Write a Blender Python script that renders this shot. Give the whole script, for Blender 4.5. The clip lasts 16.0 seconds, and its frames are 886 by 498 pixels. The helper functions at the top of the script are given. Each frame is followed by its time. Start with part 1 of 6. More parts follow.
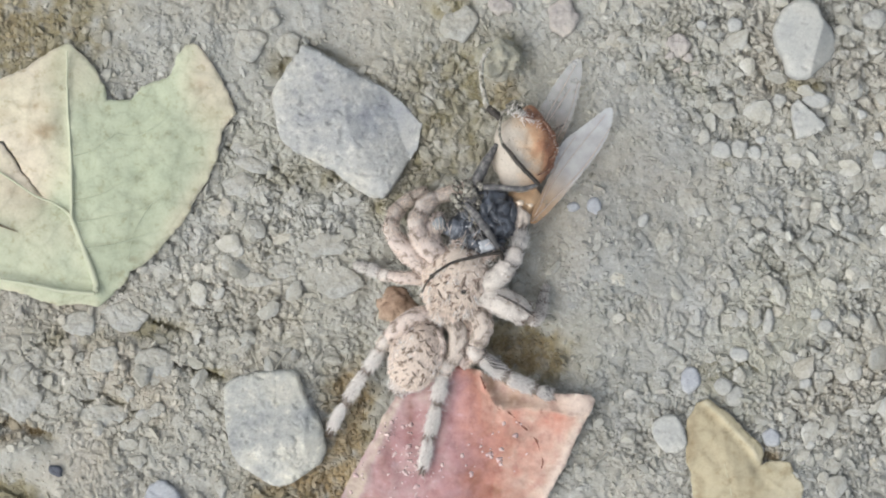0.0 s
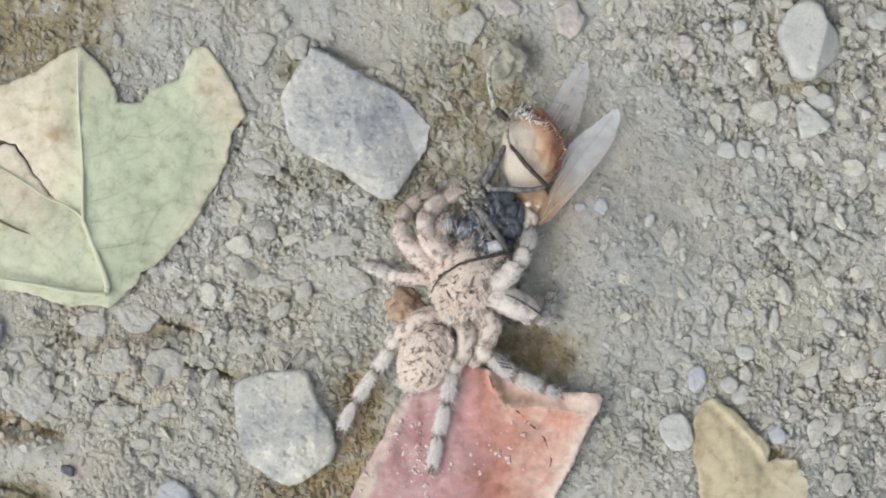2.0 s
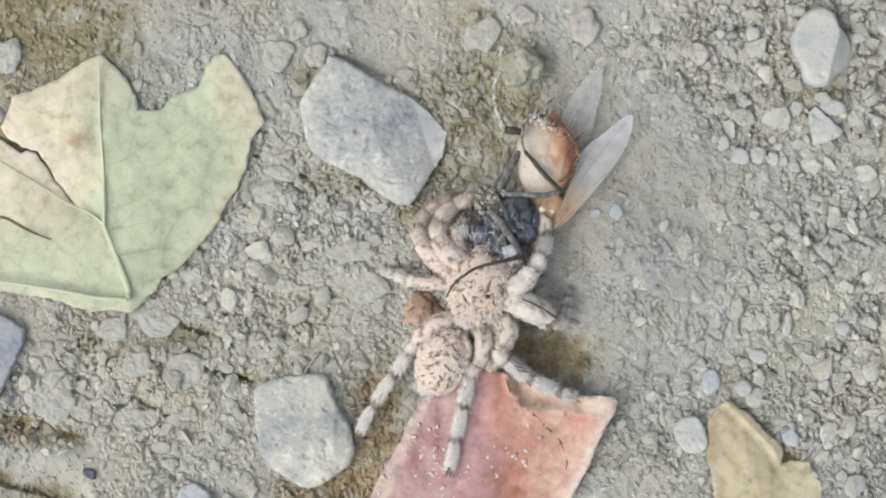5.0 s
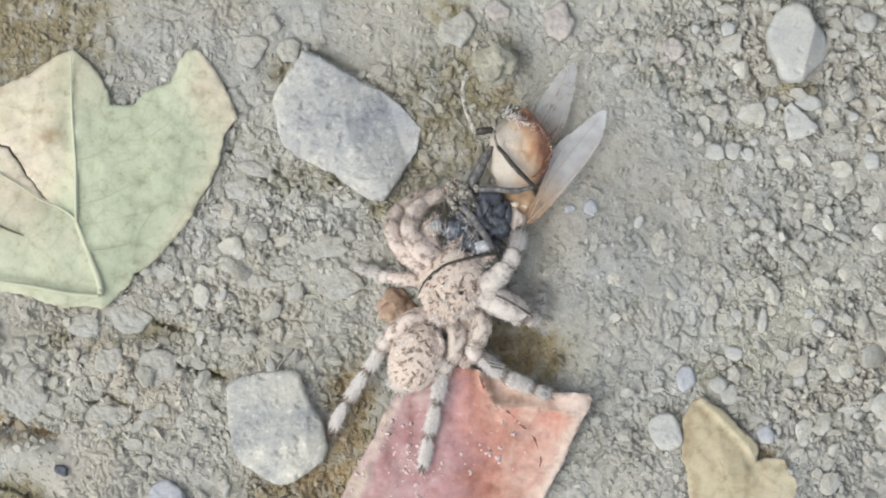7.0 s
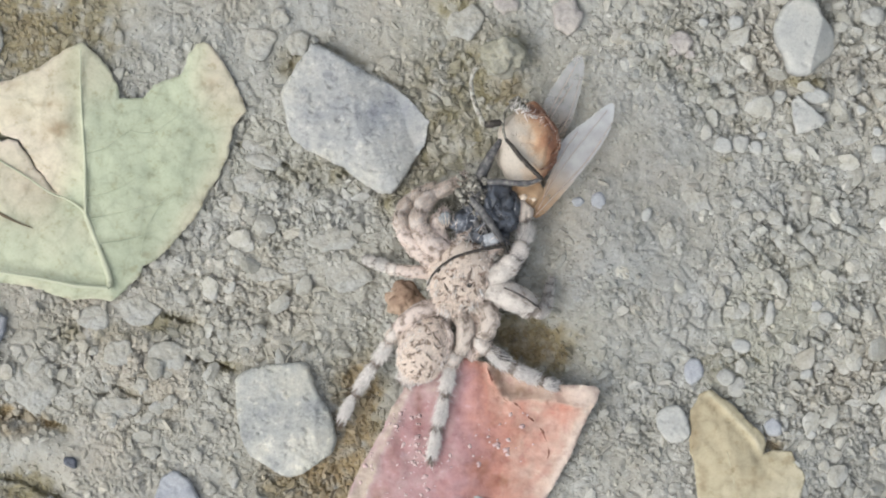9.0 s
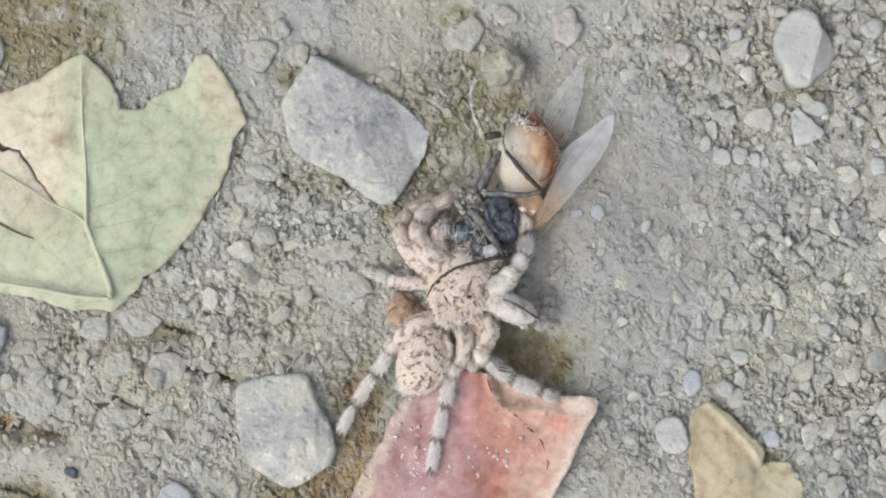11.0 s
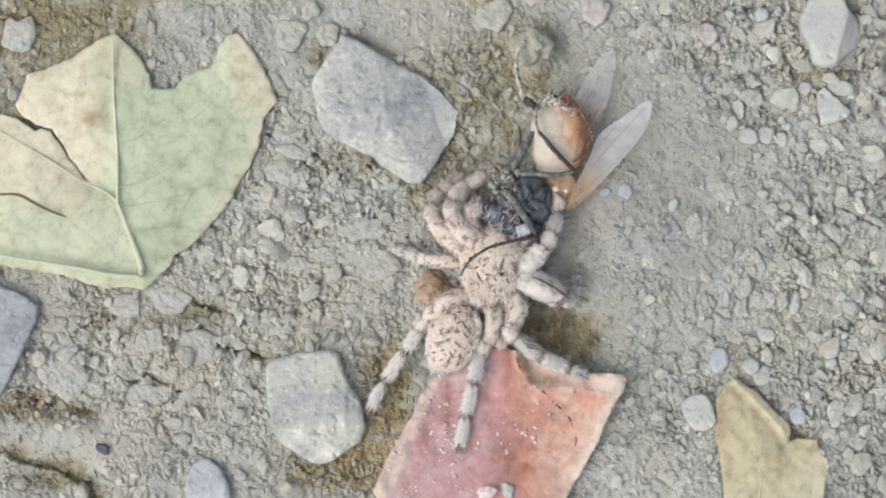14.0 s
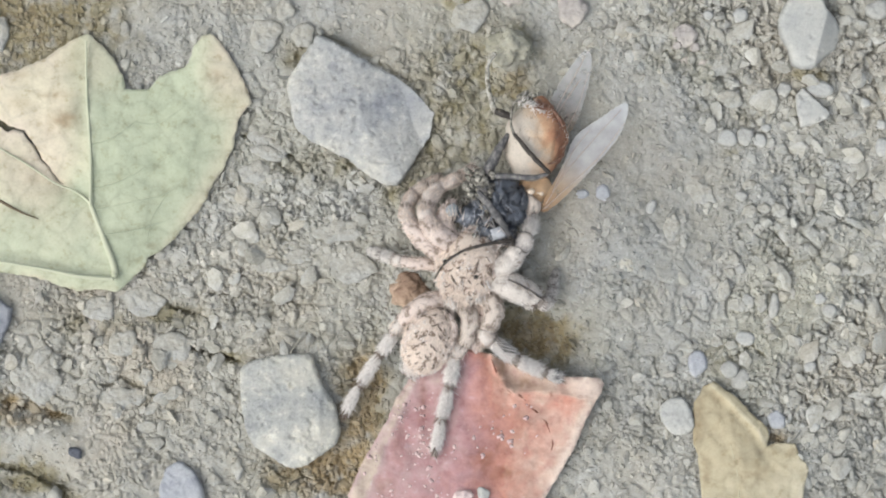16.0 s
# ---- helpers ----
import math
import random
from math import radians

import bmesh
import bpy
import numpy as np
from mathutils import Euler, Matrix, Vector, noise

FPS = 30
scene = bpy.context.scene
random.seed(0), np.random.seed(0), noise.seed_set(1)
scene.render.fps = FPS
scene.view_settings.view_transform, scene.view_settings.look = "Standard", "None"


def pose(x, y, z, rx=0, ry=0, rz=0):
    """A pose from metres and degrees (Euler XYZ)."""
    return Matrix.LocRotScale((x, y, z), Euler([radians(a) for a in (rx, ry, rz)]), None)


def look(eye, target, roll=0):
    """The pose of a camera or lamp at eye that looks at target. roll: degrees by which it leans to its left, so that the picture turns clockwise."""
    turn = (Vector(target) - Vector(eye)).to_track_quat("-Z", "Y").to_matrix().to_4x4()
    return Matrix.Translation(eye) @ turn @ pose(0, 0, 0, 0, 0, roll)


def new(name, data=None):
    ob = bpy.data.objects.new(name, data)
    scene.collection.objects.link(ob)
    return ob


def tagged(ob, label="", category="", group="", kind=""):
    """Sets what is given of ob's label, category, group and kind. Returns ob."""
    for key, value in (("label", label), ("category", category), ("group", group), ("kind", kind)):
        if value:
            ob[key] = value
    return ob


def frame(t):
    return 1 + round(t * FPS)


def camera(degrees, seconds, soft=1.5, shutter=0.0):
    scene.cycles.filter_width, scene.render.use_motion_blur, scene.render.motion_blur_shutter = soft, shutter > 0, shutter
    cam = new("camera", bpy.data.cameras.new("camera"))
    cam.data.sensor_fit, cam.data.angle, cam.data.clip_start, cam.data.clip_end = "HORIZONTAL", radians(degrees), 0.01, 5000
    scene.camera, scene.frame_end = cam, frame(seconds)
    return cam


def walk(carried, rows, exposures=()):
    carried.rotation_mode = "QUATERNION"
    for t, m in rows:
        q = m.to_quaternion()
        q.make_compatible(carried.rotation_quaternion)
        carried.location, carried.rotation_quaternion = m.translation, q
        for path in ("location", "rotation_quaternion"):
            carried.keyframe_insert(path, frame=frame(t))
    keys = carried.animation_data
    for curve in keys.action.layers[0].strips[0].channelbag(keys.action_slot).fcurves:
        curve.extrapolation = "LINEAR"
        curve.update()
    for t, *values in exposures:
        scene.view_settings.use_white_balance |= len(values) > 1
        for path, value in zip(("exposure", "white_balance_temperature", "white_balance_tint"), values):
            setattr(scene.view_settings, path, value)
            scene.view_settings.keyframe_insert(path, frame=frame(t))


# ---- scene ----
from mathutils import kdtree
from mathutils.geometry import delaunay_2d_cdt

# ---- the camera: held above the ground, looking straight down ----
cam = camera(20.0, 16.0, soft=2.0)
# seconds, place in mm over the plan's middle, height in mm, turn in degrees
HOLD = [
    (0, 0.418, 0.329, 144.08, 0.19),
    (0.5, -0.243, -0.211, 144.41, 0.20),
    (1, -1.431, -0.210, 145.35, 0.26),
    (1.5, -2.226, -0.454, 146.35, 0.13),
    (2, -0.064, 0.351, 145.30, 0.01),
    (2.5, -0.784, 0.909, 146.31, -0.07),
    (3, -0.824, 0.977, 146.28, -0.09),
    (3.5, -0.739, 0.433, 146.08, -0.08),
    (5.8, -1.176, 0.744, 147.37, -0.05),
    (6, -1.171, 0.459, 147.20, -0.04),
    (6.5, -0.240, 0.585, 146.47, -0.02),
    (7, 0.483, 0.423, 146.33, -0.03),
    (7.5, -0.400, -0.032, 147.02, -0.07),
    (8, -0.268, -0.172, 146.84, -0.06),
    (8.5, -0.950, 0.273, 147.70, -0.06),
    (9, -0.000, 0.000, 146.73, 0.00),
    (9.2, -0.025, 0.308, 147.16, -0.04),
    (11.3, 0.024, 0.653, 147.02, 0.08),
    (11.5, 0.031, 0.430, 146.99, 0.08),
    (12, -0.869, -0.385, 147.49, 0.11),
    (12.5, -1.413, -0.631, 147.95, 0.10),
    (13, -1.652, -0.736, 147.86, 0.12),
    (13.5, -0.547, -0.261, 147.36, 0.08),
    (14, -1.682, -0.624, 148.21, 0.11),
    (14.5, -1.906, -0.816, 148.20, 0.14),
    (15, -1.961, -0.637, 148.09, 0.18),
    (15.5, -0.954, -0.688, 147.31, 0.22),
    (16, -0.268, -0.478, 146.99, 0.16),
]
walk(cam, [(t, pose(x / 1000, y / 1000, z / 1000, 0, 0, turn)) for t, x, y, z, turn in HOLD],
     exposures=[(0.0, 0.23), (1.0, 0.26), (1.5, 0.30), (2.0, 0.21), (3.0, 0.21), (6.0, 0.30), (7.0, 0.30), (9.0, 0.22), (11.5, 0.22), (13.0, 0.27), (16.0, 0.27)])

# ---- light: open shade under a bright sky, softly from one side ----
SUN_ELEV, SUN_AZ = 52.0, 205.0
world = bpy.data.worlds.new("sky")
scene.world = world
world.use_nodes = True
wn = world.node_tree.nodes
sky = wn.new("ShaderNodeTexSky")
sky.sky_type, sky.sun_disc = "NISHITA", False
sky.sun_elevation, sky.sun_rotation = radians(SUN_ELEV), radians(90 - SUN_AZ)
sky.air_density, sky.dust_density, sky.ozone_density = 1.0, 4.0, 1.0
haze = wn.new("ShaderNodeHueSaturation")
haze.inputs["Saturation"].default_value = 0.4
world.node_tree.links.new(sky.outputs["Color"], haze.inputs["Color"])
world.node_tree.links.new(haze.outputs["Color"], wn["Background"].inputs["Color"])
wn["Background"].inputs["Strength"].default_value = 0.166
lamp = bpy.data.lights.new("sun", "SUN")
lamp.energy, lamp.angle, lamp.color = 0.85, radians(50), (1.0, 0.95, 0.87)
sun = new("sun", lamp)
sx, sy = math.cos(radians(SUN_AZ)), math.sin(radians(SUN_AZ))
sz = math.tan(radians(SUN_ELEV))
sun.matrix_world = look((sx, sy, sz), (0, 0, 0))
scene.view_settings.use_white_balance = True
scene.view_settings.white_balance_temperature = 6220
scene.view_settings.white_balance_tint = 7

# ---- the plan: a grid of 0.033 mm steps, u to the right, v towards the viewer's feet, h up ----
U = 3.3e-5


def at(u, v, h=0.0):
    return Vector(((u - 784) * U, (441 - v) * U, h * U))


# ---- building helpers ----
ORIGIN = {}


def thing(name, u, v, h=0.0, label="", category="", group="", kind=""):
    ob = new(name)
    ob.empty_display_size = 0.001
    ob.location = at(u, v, h)
    ORIGIN[ob.name] = at(u, v, h)
    return tagged(ob, label, category, group, kind)


def finish(bm, materials, name, smooth=True):
    me = bpy.data.meshes.new(name)
    bmesh.ops.recalc_face_normals(bm, faces=bm.faces)
    bm.to_mesh(me)
    bm.free()
    for m in materials if isinstance(materials, (list, tuple)) else [materials]:
        me.materials.append(m)
    if smooth:
        me.polygons.foreach_set("use_smooth", [True] * len(me.polygons))
    return me


def part(name, bm, materials, parent, label="", pivot=None, smooth=True):
    """One mesh, drawn in the plan's metres, as a part of parent; pivot is the place about which it turns."""
    base = ORIGIN[parent.name]
    pivot = pivot or base
    bmesh.ops.translate(bm, verts=bm.verts, vec=-pivot)
    ob = new(name, finish(bm, materials, name, smooth))
    ob.parent = parent
    ob.location = pivot - base
    ORIGIN[ob.name] = pivot
    return tagged(ob, label)


def alone(name, bm, materials, u, v, label, category, group="", smooth=True):
    pivot = at(u, v)
    bmesh.ops.translate(bm, verts=bm.verts, vec=-pivot)
    ob = new(name, finish(bm, materials, name, smooth))
    ob.location = pivot
    ORIGIN[ob.name] = pivot
    return tagged(ob, label, category, group)


def spline(points, steps=6, closed=False):
    """Catmull-Rom through tuples of any length."""
    p = [np.array(q, float) for q in points]
    n, out = len(p), []
    for i in range(n if closed else n - 1):
        if closed:
            a, b, c, d = p[i - 1], p[i], p[(i + 1) % n], p[(i + 2) % n]
        else:
            a, b, c, d = p[max(i - 1, 0)], p[i], p[i + 1], p[min(i + 2, n - 1)]
        for k in range(steps):
            t = k / steps
            out.append(0.5 * (2 * b + (c - a) * t + (2 * a - 5 * b + 4 * c - d) * t * t + (3 * b - a - 3 * c + d) * t ** 3))
    if not closed:
        out.append(p[-1])
    return out


def tube(bm, points, seg=10, steps=4, slot=0, lump=0.0):
    """A round limb through (u, v, h, radius); 'along' runs from 0 to 1 on it."""
    run = spline(points, steps)
    layer = bm.verts.layers.float.get("along") or bm.verts.layers.float.new("along")
    centre = [at(*q[:3]) for q in run]
    rings, prev = [], None
    for i, q in enumerate(run):
        way = (centre[min(i + 1, len(run) - 1)] - centre[max(i - 1, 0)]).normalized()
        side = prev - way * prev.dot(way) if prev else way.cross(Vector((0, 0, 1)))
        if side.length < 1e-6:
            side = way.cross(Vector((1, 0, 0)))
        side.normalize()
        prev, up = side, side.cross(way)
        ring = []
        for k in range(seg):
            a = 2 * math.pi * k / seg
            r = max(q[3], 0.2) * U * (1 + lump * (random.random() - 0.5))
            v = bm.verts.new(centre[i] + (side * math.cos(a) + up * math.sin(a)) * r)
            v[layer] = i / (len(run) - 1)
            ring.append(v)
        rings.append(ring)
    for a, b in zip(rings, rings[1:]):
        for k in range(seg):
            bm.faces.new((a[k], a[(k + 1) % seg], b[(k + 1) % seg], b[k])).material_index = slot
    for ring, i, j in ((rings[0], 0, 1), (rings[-1], -1, -2)):
        tip = bm.verts.new(centre[i] + (centre[i] - centre[j]).normalized() * max(run[i][3], 0.2) * U * 0.6)
        tip[layer] = 0.0 if i == 0 else 1.0
        for k in range(seg):
            bm.faces.new((ring[k], ring[(k + 1) % seg], tip)).material_index = slot
    return run


def ball(bm, u, v, h, a, b, c, turn=0.0, tilt=0.0, slot=0, seg=28, rings=18, shape=None):
    """A rounded body: half lengths a across, b along, c up; turned on the plan; shape(x, y, z) scales each point."""
    m = Matrix.Translation(at(u, v, h)) @ pose(0, 0, 0, tilt, 0, turn) @ Matrix.Diagonal((a * U, b * U, c * U, 1))
    made = bmesh.ops.create_uvsphere(bm, u_segments=seg, v_segments=rings, radius=1.0)["verts"]
    for q in made:
        x, y, z = q.co
        if shape:
            q.co = Vector(shape(x, y, z))
    bmesh.ops.transform(bm, matrix=m, verts=made)
    for f in {f for q in made for f in q.link_faces}:
        f.material_index = slot
    return made


def bristle(bm, root, way, length, thick, slot=1, bend=0.0):
    way = way.normalized()
    side = way.cross(Vector((0.31, 0.2, 0.93)))
    side = (side if side.length > 1e-4 else way.cross(Vector((1, 0, 0)))).normalized()
    up = side.cross(way)
    mid = root + way * length * 0.55 * U + Vector((0, 0, bend * U))
    tip = root + way * length * U + Vector((0, 0, 2.2 * bend * U))
    ring = [[bm.verts.new(p + (side * math.cos(a) + up * math.sin(a)) * r * U) for a in (0, 2.1, 4.2)] for p, r in ((root, thick), (mid, thick * 0.7))]
    end = bm.verts.new(tip)
    for k in range(3):
        j = (k + 1) % 3
        bm.faces.new((ring[0][k], ring[0][j], ring[1][j], ring[1][k])).material_index = slot
        bm.faces.new((ring[1][k], ring[1][j], end)).material_index = slot


def fur_on_tube(bm, run, count, length, thick=0.55, slot=1, lean=0.5, rnd=random):
    for _ in range(count):
        i = rnd.randrange(len(run) - 1)
        q = run[i] + (run[i + 1] - run[i]) * rnd.random()
        way = (at(*run[i + 1][:3]) - at(*run[i][:3])).normalized()
        out = Vector((rnd.gauss(0, 1), rnd.gauss(0, 1), abs(rnd.gauss(0, 0.8))))
        out = (out - way * out.dot(way)).normalized()
        bristle(bm, at(*q[:3]) + out * q[3] * 0.9 * U, out * 0.45 + way * lean * (0.5 + rnd.random()), length * rnd.uniform(0.5, 1.2), thick * rnd.uniform(0.6, 1.2), slot if rnd.random() < (0.95 if 0.12 < i / len(run) < 0.70 else 0.3) else slot + 1)


def tuft_on_tube(bm, run, count, length, thick, rnd, spread=0.2):
    """A ragged pale tuft round the middle of a limb, a few dark hairs at its end."""
    for _ in range(count):
        f = min(0.97, max(0.03, rnd.gauss(0.42 if spread < 0.25 else 0.5, spread)))
        i = int(f * (len(run) - 1))
        q = run[i]
        way = (at(*run[i + 1][:3]) - at(*run[i][:3])).normalized()
        out = Vector((rnd.gauss(0, 1), rnd.gauss(0, 1), abs(rnd.gauss(0, 0.8))))
        out = (out - way * out.dot(way)).normalized()
        bristle(bm, at(*q[:3]) + out * q[3] * 0.9 * U, out * 0.36 + way * rnd.uniform(0.5, 1.3) + Vector((rnd.gauss(0, 0.15), rnd.gauss(0, 0.15), 0)), length * rnd.uniform(0.6, 1.3), thick * rnd.uniform(0.6, 1.3), 1 if f < 0.78 or (spread > 0.25 and rnd.random() < 0.7) else 2)


def fur_on_ball(bm, u, v, h, a, b, c, turn, count, length, thick=0.5, slot=1, rnd=random, lean=(0, -1), shape=None, dark=0.14, tuft=1, tone=None):
    """Hairs over a body; tuft hairs at a time spring from one spot and lie the same way."""
    m = pose(0, 0, 0, 0, 0, turn).to_3x3()
    for k in range(count):
        if k % tuft == 0:
            spot = Vector((rnd.gauss(0, 1), rnd.gauss(0, 1), abs(rnd.gauss(0.2, 0.9)))).normalized()
            sway, colour = Vector((rnd.gauss(0, 0.6), rnd.gauss(0, 0.5), 0)), rnd.random() if not tone else tone(spot, rnd)
        n = (spot + Vector((rnd.gauss(0, 1), rnd.gauss(0, 1), rnd.gauss(0, 1))) * 0.07).normalized() if tuft > 1 else spot
        s = Vector(shape(*n)) if shape else n
        root = at(u, v, h) + m @ Vector((s.x * a, s.y * b, s.z * c)) * U * 0.99
        out = m @ (Vector((n.x / a, n.y / b, n.z / c)).normalized() * 0.45 + Vector((lean[0], lean[1], 0)) * rnd.uniform(0.5, 1.6) + Vector((rnd.gauss(0, 0.3), rnd.gauss(0, 0.3), 0)) + (sway if tuft > 1 else Vector()))
        bristle(bm, root, out, length * rnd.uniform(0.5, 1.2), thick * rnd.uniform(0.6, 1.2), slot if (colour if tuft > 1 else rnd.random()) > dark else slot + 1)


# ---- materials ----
def material(name, rough=0.8):
    m = bpy.data.materials.new(name)
    m.use_nodes = True
    n, l = m.node_tree.nodes, m.node_tree.links
    b = n["Principled BSDF"]
    b.inputs["Roughness"].default_value = rough
    b.inputs["Specular IOR Level"].default_value = 0.3
    return m, n, l, b


def texture(n, l, scale, detail=4.0, rough=0.55, kind="Noise", coord="Object"):
    c = n.new("ShaderNodeTexCoord")
    t = n.new("ShaderNodeTex" + kind)
    t.inputs["Scale"].default_value = scale
    if kind == "Noise":
        t.inputs["Detail"].default_value, t.inputs["Roughness"].default_value = detail, rough
    l.new(c.outputs[coord], t.inputs["Vector"])
    return t


def ramp(n, l, source, stops):
    r = n.new("ShaderNodeValToRGB")
    e = r.color_ramp.elements
    while len(e) < len(stops):
        e.new(0.5)
    for q, (p, c) in zip(e, stops):
        q.position, q.color = p, (*c, 1) if len(c) == 3 else c
    l.new(source, r.inputs["Fac"])
    return r.outputs["Color"]


def blend(n, l, fac, a, b, mode="MIX"):
    m = n.new("ShaderNodeMix")
    m.data_type, m.blend_type = "RGBA", mode
    for sock, val in ((m.inputs[0], fac), (m.inputs[6], a), (m.inputs[7], b)):
        if isinstance(val, bpy.types.NodeSocket):
            l.new(val, sock)
        elif isinstance(val, (int, float)):
            sock.default_value = val
        else:
            sock.default_value = (*val, 1)
    return m.outputs[2]


def relief(n, l, b, heights, distance=3e-5):
    """Chained bumps: (socket, strength)."""
    last = None
    for h, strength in heights:
        u = n.new("ShaderNodeBump")
        u.inputs["Strength"].default_value, u.inputs["Distance"].default_value = strength, distance
        l.new(h, u.inputs["Height"])
        if last:
            l.new(last, u.inputs["Normal"])
        last = u.outputs["Normal"]
    l.new(last, b.inputs["Normal"])


GREY = lambda x: (x, x, x)


def soil_material(name, island, pale=1.0, tones=True):
    m, n, l, b = material(name, 0.95)
    b.inputs["Specular IOR Level"].default_value = 0.15
    big = texture(n, l, 180, 5, 0.6)
    mid = texture(n, l, 1500, 5, 0.65)
    fine = texture(n, l, 9000, 3, 0.7)
    c1 = ramp(n, l, big.outputs["Fac"], [(0.3, (0.33, 0.32, 0.27)), (0.5, (0.39, 0.38, 0.335)), (0.7, (0.44, 0.43, 0.395))])
    c2 = ramp(n, l, mid.outputs["Fac"], [(0.25, (0.29, 0.27, 0.215)), (0.5, (0.40, 0.385, 0.335)), (0.75, (0.49, 0.48, 0.45))])
    col = blend(n, l, 0.5, c1, c2)
    wide = texture(n, l, 75, 4, 0.55)
    col = blend(n, l, 1.0, col, ramp(n, l, wide.outputs["Fac"], [(0.34, (1.03, 0.97, 0.92)), (0.46, (1.0, 0.985, 0.97)), (0.56, (0.975, 0.985, 1.01)), (0.66, (0.985, 0.985, 0.95))]), "MULTIPLY")
    col = blend(n, l, 1.0, col, GREY(pale), "MULTIPLY")
    speck = ramp(n, l, fine.outputs["Fac"], [(0.3, GREY(0.80)), (0.5, GREY(1.0)), (0.72, GREY(1.15))])
    col = blend(n, l, 0.8, col, speck, "MULTIPLY")
    if island:
        g = n.new("ShaderNodeObjectInfo" if island == "object" else "ShaderNodeNewGeometry")
        tint = ramp(n, l, g.outputs["Random" if island == "object" else "Random Per Island"], [(0.0, (0.84, 0.84, 0.82)), (0.25, (0.97, 0.97, 0.97)), (0.6, (1.05, 1.05, 1.05)), (0.88, (1.12, 1.12, 1.12)), (0.95, (1.12, 1.08, 1.03)), (1.0, (1.32, 1.32, 1.32))])
        col = blend(n, l, 1.0, col, tint, "MULTIPLY")
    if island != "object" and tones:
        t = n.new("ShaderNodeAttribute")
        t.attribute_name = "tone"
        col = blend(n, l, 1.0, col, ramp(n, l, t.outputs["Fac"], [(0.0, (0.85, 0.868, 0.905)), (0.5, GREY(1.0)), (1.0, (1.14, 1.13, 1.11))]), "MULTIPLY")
    # dark earth colour, also used as painted shade in hollows and cracks
    a = n.new("ShaderNodeAttribute")
    a.attribute_name = "earth_and_shade"
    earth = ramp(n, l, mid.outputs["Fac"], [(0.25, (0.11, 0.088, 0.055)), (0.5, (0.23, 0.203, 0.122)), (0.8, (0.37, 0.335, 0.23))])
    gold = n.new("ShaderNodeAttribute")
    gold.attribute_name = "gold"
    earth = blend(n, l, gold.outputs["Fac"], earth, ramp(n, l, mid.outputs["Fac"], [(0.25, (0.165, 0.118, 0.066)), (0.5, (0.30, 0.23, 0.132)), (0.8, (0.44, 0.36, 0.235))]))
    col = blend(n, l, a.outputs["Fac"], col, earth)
    l.new(col, b.inputs["Base Color"])
    grain = texture(n, l, 3600, 2, 0.5)
    step = ramp(n, l, grain.outputs["Fac"], [(0.40, GREY(0.0)), (0.50, GREY(0.6)), (0.56, GREY(0.75)), (0.66, GREY(1.0))])
    relief(n, l, b, [(mid.outputs["Fac"], 0.5), (fine.outputs["Fac"], 0.5), (step, 0.15 if island else 0.3)], 7e-5)
    return m


SOIL = soil_material("dry_soil", False, 0.955)
GRIT = soil_material("loose_grit", True)
CRUMB = soil_material("soil_crumb", "object")


